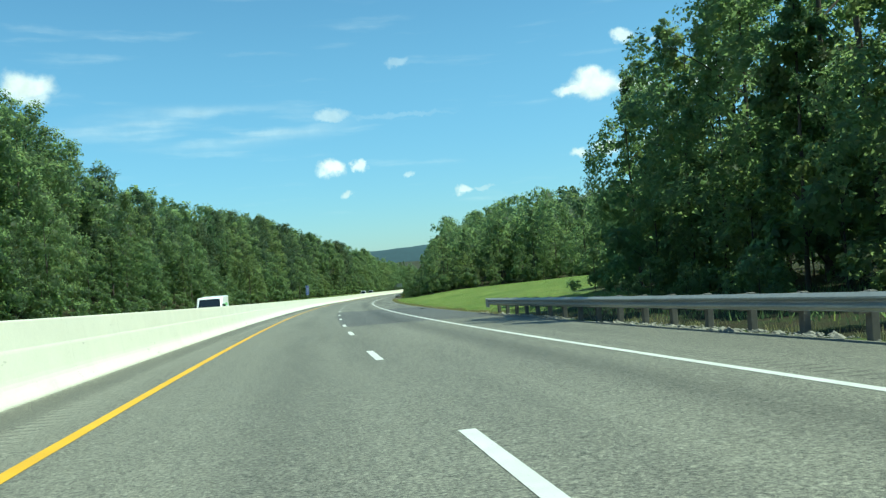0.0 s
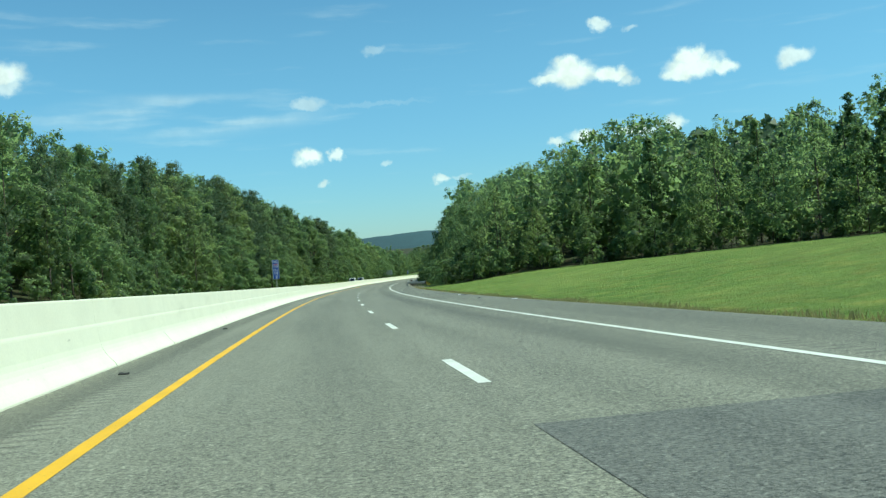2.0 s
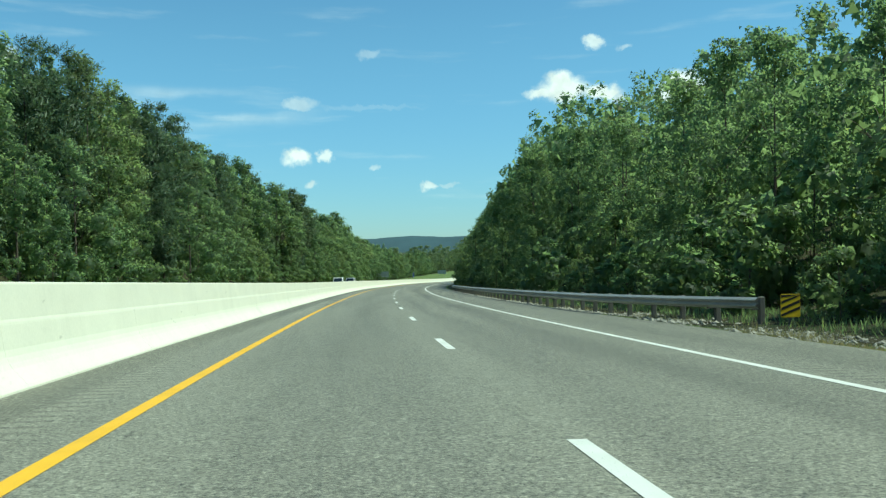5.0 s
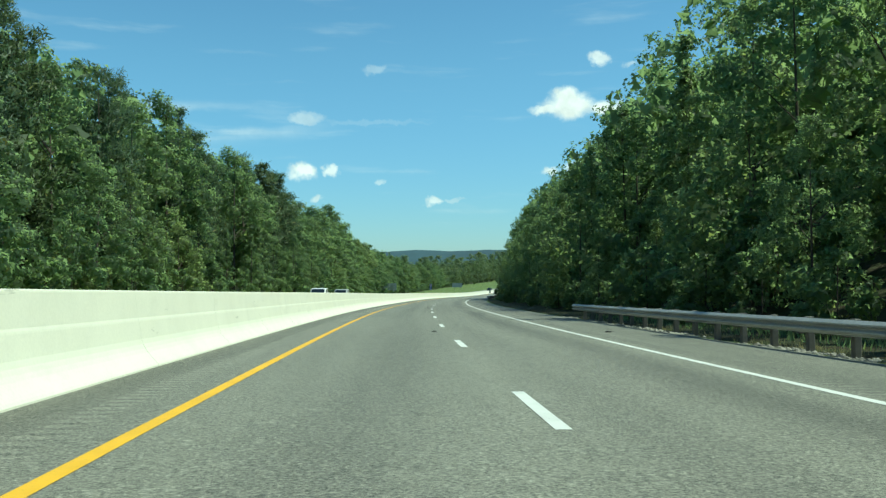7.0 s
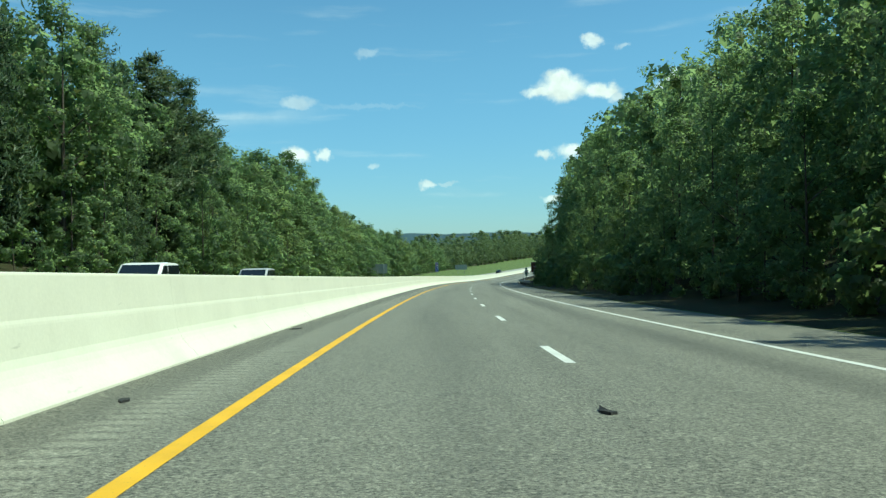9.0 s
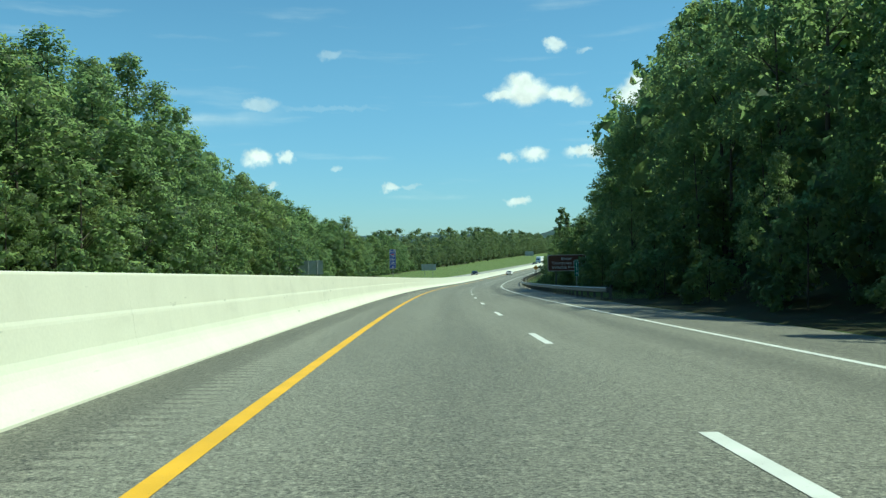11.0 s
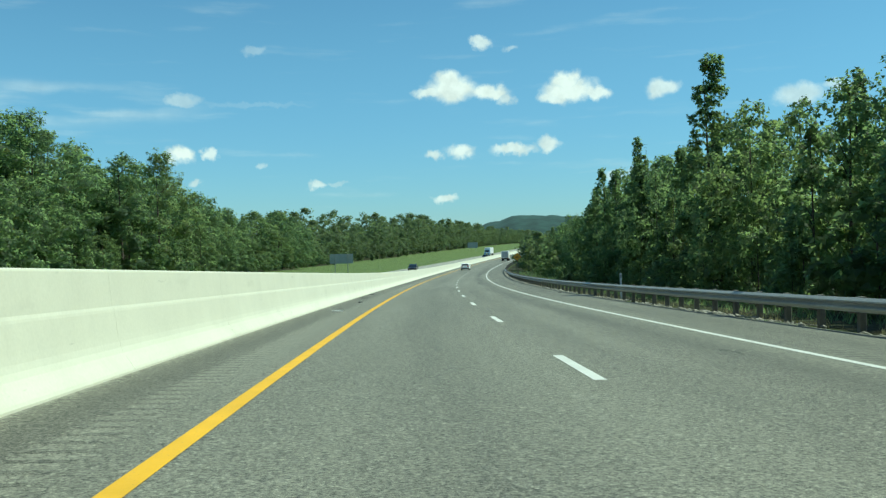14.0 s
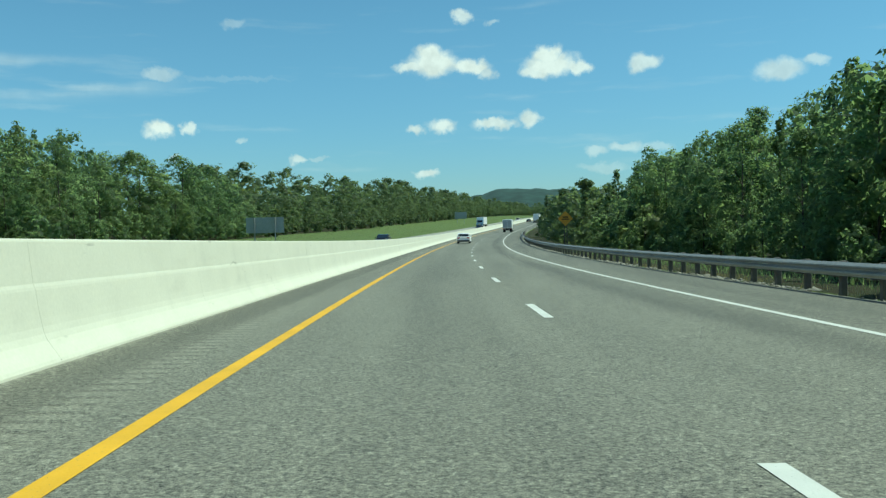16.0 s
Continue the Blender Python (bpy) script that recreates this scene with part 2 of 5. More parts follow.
def asphalt(name, base, patchy=1.0):
    """Road surface; the map gives metres along and across the road."""
    g = Graph(name)
    uv = g.n.new("ShaderNodeUVMap")
    uv.uv_map = "road"
    sp = g.n.new("ShaderNodeSeparateXYZ")
    g.l.new(uv.outputs[0], sp.inputs[0])
    s, d = sp.outputs[0], sp.outputs[1]
    stone = g.noise(g.pos, 30, 3, 0.7)
    fine = g.noise(g.pos, 120, 2, 0.6)
    grain = g.math("ADD", g.span(stone, 0.33, 0.66, -0.55, 0.95), g.span(fine, 0.35, 0.65, -0.4, 0.4))
    grain = g.math("ADD", grain, g.span(g.noise(g.pos, 9, 3, 0.6), 0.3, 0.7, -0.16, 0.16))
    speck = g.span(g.noise(g.pos, 15, 5, 0.8), 0.56, 0.68, 0.0, 0.8)
    grain = g.math("ADD", grain, speck)
    blotch = g.span(g.noise(g.vec("MULTIPLY", uv.outputs[0], (0.05, 0.9, 1.0)), 1.0, 5), 0.3, 0.7, -0.2, 0.16)
    big = g.span(g.noise(g.vec("MULTIPLY", uv.outputs[0], (0.02, 0.12, 1.0)), 1.0, 3), 0.35, 0.65, -0.09, 0.09)
    wander = g.span(g.noise(g.vec("MULTIPLY", uv.outputs[0], (0.03, 0.0, 1.0)), 1.0, 2), 0.3, 0.7, -0.18, 0.18)
    track = None
    for middle, broad, depth in ((4.3, 0.75, -0.34), (2.5, 0.5, -0.06), (0.05, 0.9, -0.14), (-3.25, 0.5, -0.2)):
        q = g.math("ABSOLUTE", g.math("SUBTRACT", g.math("ADD", d, wander), middle))
        q = g.span(q, broad, broad * 0.15, 0.0, depth)
        track = q if track is None else g.math("ADD", track, q)
    wheel = g.math("MULTIPLY", track, g.span(g.noise(g.vec("MULTIPLY", uv.outputs[0], (0.06, 0.5, 1.0)), 1.0, 4), 0.3, 0.7, 0.55, 1.25))
    shoulder = g.math("MULTIPLY", g.math("MAXIMUM", g.band(d, -60, YELLOW - 0.95, 0.08), g.band(d, EDGE + 0.85, 60, 0.2)), -0.22)
    k = g.math("ADD", g.math("ADD", grain, blotch), g.math("ADD", big, shoulder))
    strip_l, strip_r = g.band(d, YELLOW - 0.98, YELLOW - 0.55, 0.05), g.band(d, EDGE + 0.35, EDGE + 0.8, 0.05)
    ripple = g.math("ADD", g.math("SINE", g.math("MULTIPLY", s, 2 * math.pi / 0.32)), g.span(g.noise(g.pos, 9, 3, 0.7), 0.3, 0.7, -0.5, 0.5))
    groove = g.math("MULTIPLY", g.math("MAXIMUM", strip_l, strip_r), g.span(ripple, 0.1, 0.75))
    k = g.math("ADD", g.math("SUBTRACT", k, g.math("MULTIPLY", groove, 0.5)), g.math("MULTIPLY", strip_l, 0.22))
    dust = g.span(g.math("ADD", d, g.span(g.noise(g.pos, 7, 5, 0.65), 0.3, 0.7, -0.1, 0.12)), TOE - 0.02, TOE + 0.13, 0.85, 0.0)
    tar = g.span(g.noise(g.vec("MULTIPLY", uv.outputs[0], (0.35, 1.1, 1.0)), 1.3, 3), 0.735, 0.75, 0.0, -0.45 * patchy)
    k = g.math("ADD", k, tar)
    g.bump(g.math("SUBTRACT", g.math("ADD", stone, g.math("MULTIPLY", fine, 0.5)), g.math("MULTIPLY", groove, 1.0)), 0.5, 0.012)
    return g.done(g.mix(dust, g.scale(base, g.math("MULTIPLY", g.math("ADD", 0.94, k), g.math("ADD", 1.0, wheel))), g.scale((0.36, 0.345, 0.28), g.span(stone, 0.3, 0.7, 0.6, 1.2))), 0.72, spec=0.6)


def paint(name, colour):
    g = Graph(name)
    worn = g.span(g.noise(g.pos, 45, 4, 0.75), 0.30, 0.36)
    tone = g.span(g.noise(g.pos, 1.5, 4), 0.3, 0.7, 0.86, 1.05)
    g.bump(g.noise(g.pos, 60, 3), 0.4, 0.01)
    return g.done(g.mix(worn, (0.16, 0.155, 0.14), g.scale(colour, tone)), 0.65)


def concrete():
    g = Graph("concrete")
    blot = g.span(g.noise(g.pos, 0.9, 6, 0.6), 0.3, 0.7, 0.955, 1.035)
    speck = g.span(g.noise(g.pos, 25, 4), 0.3, 0.7, 0.96, 1.03)
    run = g.span(g.noise(g.vec("MULTIPLY", g.pos, (1.0, 1.0, 0.08)), 3.0, 4), 0.55, 0.8, 1.0, 0.955)
    rub = g.span(g.noise(g.vec("MULTIPLY", g.pos, (0.28, 0.28, 1.1)), 1.6, 5, 0.6), 0.6, 0.75, 1.0, 0.9)
    scuff = g.span(g.noise(g.vec("MULTIPLY", g.pos, (0.55, 0.55, 3.0)), 1.7, 3, 0.7), 0.68, 0.74, 1.0, 0.72)
    k = g.math("MULTIPLY", g.math("MULTIPLY", g.math("MULTIPLY", blot, rub), speck), g.math("MULTIPLY", run, scuff))
    g.bump(g.noise(g.pos, 30, 4), 0.12, 0.01)
    return g.done(g.scale((0.665, 0.655, 0.55), k), 0.85)


def grass_ground():
    g = Graph("grass")
    a, b, c = g.noise(g.pos, 0.12, 4), g.noise(g.pos, 1.3, 5), g.noise(g.pos, 14, 4, 0.7)
    col = g.mix(g.span(a, 0.35, 0.65), (0.125, 0.2, 0.040), (0.19, 0.25, 0.060))
    col = g.mix(g.span(b, 0.48, 0.72), col, (0.24, 0.25, 0.06))
    col = g.scale(col, g.span(g.noise(g.pos, 0.5, 5, 0.65), 0.3, 0.7, 0.78, 1.2))
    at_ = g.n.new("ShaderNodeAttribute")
    at_.attribute_name = "woodland_shade"
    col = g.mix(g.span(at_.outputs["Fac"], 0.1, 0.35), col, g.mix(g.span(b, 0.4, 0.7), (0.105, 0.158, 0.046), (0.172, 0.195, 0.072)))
    # leaf litter; its dark brown also stands in for shade by the woods
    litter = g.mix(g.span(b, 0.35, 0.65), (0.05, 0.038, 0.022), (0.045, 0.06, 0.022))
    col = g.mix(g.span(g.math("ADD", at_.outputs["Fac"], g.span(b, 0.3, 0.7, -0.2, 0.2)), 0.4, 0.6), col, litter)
    g.bump(c, 0.9, 0.12)
    return g.done(g.scale(col, g.span(c, 0.25, 0.75, 0.6, 1.35)), 0.9, spec=0.2)


def leaf_material(name, a, b, through=0.4, spec=0.2, glow=(0.172, 0.238, 0.070)):
    g = Graph(name)
    geo, info = g.n.new("ShaderNodeNewGeometry"), g.n.new("ShaderNodeObjectInfo")
    k = g.math("ADD", g.math("MULTIPLY", info.outputs["Random"], 0.75), g.math("MULTIPLY", geo.outputs["Random Per Island"], 0.2))
    k = g.math("ADD", k, g.span(g.noise(g.pos, 0.22, 3), 0.3, 0.7, -0.22, 0.36))
    col = g.mix(k, a, b)
    olive = g.span(g.math("FRACT", g.math("MULTIPLY", info.outputs["Random"], 7.3)), 0.7, 0.9, 0.0, 0.45)
    col = g.mix(olive, col, tuple(q * w for q, w in zip(b, (1.05, 0.86, 0.6))))
    cool = g.math("FRACT", g.math("MULTIPLY", info.outputs["Random"], 13.7))
    col = g.mix(g.math("MULTIPLY", cool, 0.35), col, tuple(q * w for q, w in zip(a, (0.95, 1.15, 1.75))))
    col = g.mix(g.span(geo.outputs["Random Per Island"], 0.965, 0.97), col, (0.2, 0.2, 0.06))
    tr = g.n.new("ShaderNodeBsdfTranslucent")
    mx = g.n.new("ShaderNodeMixShader")
    mx.inputs[0].default_value = through
    g.l.new(g.scale(g.mix(0.55, col, glow), 1.75), tr.inputs["Color"])
    g.done(col, 0.5, spec=spec)
    g.l.new(g.b.outputs[0], mx.inputs[1])
    g.l.new(tr.outputs[0], mx.inputs[2])
    g.l.new(mx.outputs[0], g.n["Material Output"].inputs[0])
    return g.m


def glass(name, colour):
    g = Graph(name)
    return g.done(colour, 0.06, 0.0, 0.8)


ASPHALT = asphalt("asphalt", (0.152, 0.147, 0.114))
ASPHALT_NEW = asphalt("newer asphalt", (0.095, 0.093, 0.082), 0.3)
CONCRETE = concrete()
YELLOW_PAINT = paint("yellow paint", (0.78, 0.43, 0.016))
WHITE_PAINT = paint("white paint", (0.68, 0.68, 0.63))
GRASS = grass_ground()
STEEL = material("galvanised steel", (0.35, 0.35, 0.335), 0.55, 10, 0.2, 0.1, 0.12)
WOOD = material("weathered post wood", (0.135, 0.128, 0.115), 0.9, 9, 0.25, 0.4)
BARK = material("bark", (0.085, 0.068, 0.052), 0.95, 8, 0.3, 0.5)
LEAF = leaf_material("leaves", (0.062, 0.106, 0.055), (0.195, 0.242, 0.125), 0.72, 0.4)
PINE = leaf_material("pine needles", (0.046, 0.082, 0.042), (0.108, 0.150, 0.070), 0.38, 0.35, (0.09, 0.14, 0.05))
FAR_LEAF = leaf_material("distant leaves", (0.058, 0.095, 0.055), (0.165, 0.195, 0.104), 0.48, 0.25)
DRY = leaf_material("dry grass", (0.24, 0.22, 0.10), (0.42, 0.37, 0.19), 0.3, 0.2, (0.3, 0.25, 0.11))
BLADE = leaf_material("grass blades", (0.105, 0.18, 0.025), (0.20, 0.26, 0.052), 0.35, 0.2)
# hill colours lean blue in place of distance haze, most in the far one
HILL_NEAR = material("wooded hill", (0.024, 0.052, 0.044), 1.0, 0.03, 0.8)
HILL_HAZED = material("wooded far hill with painted haze", (0.032, 0.066, 0.078), 1.0, 0.05, 0.25)
GRAVEL = material("broken asphalt and gravel", (0.26, 0.25, 0.215), 0.95, 14, 0.45, 0.6)
SIGN_BLUE, SIGN_GREEN, SIGN_BROWN = plain("blue sign sheeting", (0.012, 0.07, 0.34), 0.45), plain("green sign sheeting", (0.0, 0.16, 0.09), 0.45), plain("brown sign sheeting", (0.13, 0.045, 0.022), 0.45)
SIGN_WHITE, SIGN_RED, SIGN_ORANGE, SIGN_YELLOW = plain("white sign sheeting", (0.8, 0.8, 0.8), 0.45), plain("red sign sheeting", (0.5, 0.02, 0.03), 0.45), plain("orange sign sheeting", (0.78, 0.36, 0.035), 0.5), plain("yellow sign sheeting", (0.72, 0.48, 0.02), 0.45)
BLACK, RUBBER = plain("black sheeting", (0.015, 0.015, 0.015), 0.5), material("black rubber", (0.02, 0.02, 0.02), 0.85, 20, 0.3, 0.3)
ALUMINIUM = material("bare aluminium sheet", (0.40, 0.41, 0.41), 0.65, 5, 0.2, 0.0, 0.1)
CAR_WHITE, CAR_DARK, CAR_BLUE, CAR_GREY = plain("white car paint", (0.86, 0.86, 0.85), 0.3), plain("black car paint", (0.02, 0.022, 0.024), 0.2), plain("blue lorry paint", (0.16, 0.27, 0.36), 0.3), plain("silver grey car paint", (0.42, 0.43, 0.44), 0.35)
GLASS, LAMP_RED, CHROME, VAN_GREEN = glass("dark car glass", (0.012, 0.016, 0.02)), plain("red lamp lens", (0.4, 0.01, 0.01), 0.2), plain("chrome", (0.6, 0.6, 0.6), 0.2, 1.0), plain("pale green lettering film", (0.24, 0.55, 0.22), 0.4)


def mesh(name, verts, faces, mat=None, smooth=False):
    m = bpy.data.meshes.new(name)
    m.from_pydata([tuple(map(float, v)) for v in verts], [], [tuple(map(int, q)) for q in faces])
    if mat:
        m.materials.append(mat)
    if smooth:
        m.shade_smooth()
    return m


def grid_faces(nr, nc, flip=False):
    r, c = np.meshgrid(np.arange(nr - 1), np.arange(nc - 1), indexing="ij")
    a = (r * nc + c).ravel()
    f = np.stack([a, a + 1, a + nc + 1, a + nc], 1)
    return f[:, ::-1] if flip else f


def ribbon(name, ss, prof, mat):
    """A profile of (d, up) carried along the road."""
    ss = np.asarray(ss, float)
    v = np.stack([at(ss, d, u) for d, u in prof], 1).reshape(-1, 3)
    return mesh(name, v, grid_faces(len(ss), len(prof), True), mat)


# ---- terrain ----
def tree_line(s):
    """Distance of the right-hand forest edge from the lane's middle."""
    return np.interp(s, [-80, 43, 52, 58, 72, 90, 150, 164, 171, 177, 190, 215, 300, 470, 510, 560, 640, 720, 900], [15.5, 15.5, 16.5, 24, 34, 38, 38, 33, 25, 15, 13, 13, 13, 13, 14, 15.5, 16.5, 17, 19])


def far_top(s):
    """Height of the left-hand woods over the road, far down the valley."""
    return np.interp(s, [495, 500, 505, 513, 525, 538, 555, 576, 589, 601, 606, 616, 632, 644, 673, 691, 723, 752, 770, 812, 850, 900, 1010, 1050, 1090, 1160, 1300, 1700], [20.5, 21, 20, 20.5, 18, 16.8, 14.6, 16.4, 16.8, 16.4, 14.7, 12, 12.9, 11.8, 15, 13.4, 13.7, 17, 16.8, 16.8, 18.6, 18.7, 19.5, 17, 19.4, 18, 16, 16])


def left_line(s):
    return np.interp(s, [-100, 460, 500, 540, 640, 720, 900], [-26, -26, -28.5, -30, -36.5, -42, -48])


def terr(s, d):
    """Ground height over the road's plane."""
    s, d = np.broadcast_arrays(np.asarray(s, float), np.asarray(d, float))
    right = np.clip(d - 8.9, 0, None)
    lawn = np.interp(s, [-60, 40, 65, 165, 190, 230, 470, 500], [0.5, 0.6, 0.9, 0.7, 0.5, 0.3, 0.3, -0.4])
    hill = np.interp(s, [-60, 168, 190, 230, 280, 440, 475, 495], [0.02, 0.02, 0.12, 0.25, 0.36, 0.42, 0.25, 0.0])
    up_r = -0.07 + lawn * np.interp(right, [0, 1.5, 13, 29, 60, 150], [0, 0.05, 1.4, 1.9, 4, 8]) + hill * np.clip(right - 5, 0, 45)
    left = np.clip(-17.2 - d, 0, None)
    lift = np.interp(s, [-100, 150, 300, 420, 520, 700], [0.22, 0.22, 0.25, 0.2, 0.07, 0.06])
    up_l = -0.07 + lift * np.clip(left - 5, 0, 40)
    return np.where(d > 0, np.where(right > 0, up_r, -0.16), np.where(left > 0, up_l, -0.16))


def ground_at(s, d):
    return at(s, d) + np.stack([0 * np.asarray(s * d, float), 0 * np.asarray(s * d, float), terr(s, d)], -1)


gs = np.concatenate([np.arange(-300, -40, 20), np.arange(-40, 700, 4), np.arange(700, 1200, 20), np.arange(1200, 2600, 100)]).astype(float)
gd = np.array([-1500, -900, -500, -300, -200, -140, -100, -75, -60, -50, -46, -42, -39, -36, -33, -31, -29, -27, -25.5, -24, -22, -20, -18.5, -17.2, -16.5, -10, -4.2, 3, 8.2, 8.9, 9.4, 10.4, 11.5, 13, 15, 18, 19.5, 21, 23, 25, 27.5, 30, 33, 36, 38, 40, 43, 52, 65, 80, 110, 160, 250, 400, 900, 1500])
gv = np.stack([ground_at(gs, d) for d in gd], 1).reshape(-1, 3)
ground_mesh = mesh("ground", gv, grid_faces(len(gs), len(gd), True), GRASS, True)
# woods' floor, plus the shaded strips behind the guardrails painted the same dark brown
woodland_shade = np.stack([np.where(d > 0, (d > tree_line(gs) - 0.5) | ((d > 9.3) & ((gs > 187) | (gs < 38))), np.where(d < left_line(gs) + 0.5, 1.0, 0.37)) for d in gd], 1).astype(np.float32)
ground_mesh.attributes.new("woodland_shade", "FLOAT", "POINT").data.foreach_set("value", woodland_shade.ravel())
ground = tagged(new("ground", ground_mesh), "mown green grass verge rising to the woods", "ground", kind="structure")


# ---- road ----
def with_uv(me, ss, prof):
    """Road coordinates in metres (along, across) as the mesh's UV map."""
    uv = me.uv_layers.new(name="road")
    n = len(prof)
    sv, dv = np.repeat(ss, n), np.tile([d for d, u in prof], len(ss))
    idx = np.empty(len(me.loops), np.int32)
    me.loops.foreach_get("vertex_index", idx)
    uv.data.foreach_set("uv", np.stack([sv[idx], dv[idx]], 1).astype(np.float32).ravel())
    return me


rs = np.arange(-120, 1500, 4.0)
PAVED_R = EDGE + 3.1
MID = TOE - 0.36
lanes = [(TOE - 0.3, 0), (YELLOW, 0), (DASH, 0), (EDGE, 0), (PAVED_R, -0.04), (PAVED_R + 0.3, -0.085), (PAVED_R + 0.42, -0.3)]
road = tagged(new("road", with_uv(ribbon("road", rs, lanes, ASPHALT), rs, lanes)), "worn grey asphalt highway with two lanes and shoulders", "road", kind="structure")
lanes2 = [(2 * MID - PAVED_R - 0.12, -0.3), (2 * MID - PAVED_R, -0.04), (2 * MID - EDGE, 0), (2 * MID - TOE + 0.3, 0)]
tagged(new("road", with_uv(ribbon("road", rs, lanes2, ASPHALT), rs, lanes2)), "grey asphalt carriageway of the oncoming traffic", "road", kind="structure")
ps = np.linspace(37.5, 74.8, 12)
pl = [(DASH - 0.15, 0.004), (EDGE, 0.004), (PAVED_R - 0.05, -0.034)]
tagged(new("pavement_patch", with_uv(ribbon("pavement_patch", ps, pl, ASPHALT_NEW), ps, pl)), "darker newer asphalt patch in the outer lane", "road patch", kind="structure")


def stripe(name, d, w, s0, s1, mat, step=4.0):
    n = max(2, int((s1 - s0) / step) + 1)
    ss, pr = np.linspace(s0, s1, n), [(d - w / 2, 0.005), (d + w / 2, 0.005)]
    return new(name, with_uv(ribbon(name, ss, pr, mat), ss, pr))


tagged(stripe("yellow_line", YELLOW, 0.16, -120, 1500, YELLOW_PAINT), "solid yellow painted line on the asphalt", "road marking", kind="structure")
tagged(stripe("edge_line", EDGE, 0.15, -120, 1500, WHITE_PAINT), "solid white painted line on the asphalt", "road marking", kind="structure")
tagged(stripe("yellow_line", 2 * MID - YELLOW, 0.15, -120, 1500, YELLOW_PAINT), "solid yellow painted line of the oncoming carriageway", "road marking", kind="structure")
tagged(stripe("edge_line", 2 * MID - EDGE, 0.15, -120, 1500, WHITE_PAINT), "solid white painted line of the oncoming carriageway", "road marking", kind="structure")
for k in range(-4, 90):
    s = DASH_START + 12.192 * k - (3.1 if 3 <= k <= 5 else 0)
    tagged(stripe("lane_dash", DASH, 0.15, s, s + 3.048, WHITE_PAINT, 1.5), "white painted lane dash on the asphalt", "road marking", "lane dashes", "structure")
for k in range(-2, 80):
    s = 12.192 * k
    tagged(stripe("lane_dash", 2 * MID - DASH, 0.13, s, s + 3.048, WHITE_PAINT, 1.5), "white painted lane dash of the oncoming carriageway", "road marking", "oncoming lane dashes", "structure")

# ---- median barrier ----
H = BARRIER_H
half = [(0.36, -0.1), (0.36, 0.025), (0.345, 0.06), (0.31, 0.115), (0.27, 0.175), (0.235, 0.235), (0.21, 0.30), (0.194, 0.37), (0.182, 0.45), (0.140, 0.735), (0.133, 0.765), (0.121, 0.80), (0.078, H - 0.03), (0.07, H - 0.008), (0.055, H)]
prof = [(MID + a, b) for a, b in half] + [(MID - a, b) for a, b in half[::-1]]
barrier = tagged(new("median_barrier"), "pale concrete median barrier with a sloped foot", "barrier", kind="structure")


def closed_ribbon(name, ss, pr, mat):
    me = ribbon(name, ss, pr, mat)
    bm = bmesh.new()
    bm.from_mesh(me)
    n = len(pr)
    bm.verts.ensure_lookup_table()
    for r in (0, len(ss) - 1):
        bm.faces.new([bm.verts[r * n + (i if r else n - 1 - i)] for i in range(n)])
    bm.to_mesh(me)
    bm.free()
    return me


s = -43.0
while s < 760:
    foot = float(np.interp(s, [50, 90, 250, 340, 440, 480], [0.0, 0.1, 0.1, 0.15, 0.1, 0.02]))
    shape = [(MID + k * (a + foot * max(0.0, 1 - max(b, 0.0) / 0.42)), b) for k, side_ in ((1, half), (-1, half[::-1])) for a, b in side_]
    o = new("segment", closed_ribbon("segment", np.array([s + 0.0015, s + 3.05, s + 6.0945]), shape, CONCRETE))
    o.parent = barrier
    s += 6.096
for a, z in ((-120, -43), (s, 1500)):
    o = new("far_run", ribbon("far_run", np.arange(a, z + 1, 4.0), prof, CONCRETE))
    o.parent = barrier

# ---- trees ----
def unit(v):
    return v / (np.linalg.norm(v, axis=-1, keepdims=True) + 1e-9)


def leaves(rng, centres, radii, count, size, flat=1.0, up=0.55, heart=None, crisp=0.35):
    """Single leaves or small sprays, three corners each, on the outer parts of clumps, with soft normals."""
    w = radii ** 2
    k = rng.choice(len(centres), count, p=w / w.sum())
    u = unit(rng.normal(size=(count, 3)))
    r = radii[k] * rng.uniform(0.35, 1.1, count)
    c = centres[k] + u * r[:, None] * np.array([1, 1, flat])
    out = u if heart is None else unit(u * 0.55 + unit(c - heart[k]) * 0.9)
    nrm = unit(out + rng.normal(size=(count, 3)) * (0.4 + 0.4 * crisp) + np.array([0, 0, up]))
    t = unit(np.cross(nrm, rng.normal(size=(count, 3))))
    b = np.cross(nrm, t)
    s = size * rng.uniform(0.55, 1.3, (count, 1))
    v = np.stack([c - t * s, c - b * s * 0.6 + t * s * 0.4, c + b * s * 0.75 + t * s * 0.35], 1)
    soft = unit(nrm * crisp + out * (1.25 - crisp) + np.array([0, 0, 0.25 * (1.2 - crisp)]))
    return np.concatenate([v, np.repeat(soft[:, None], 3, 1)], 2).reshape(-1, 6)


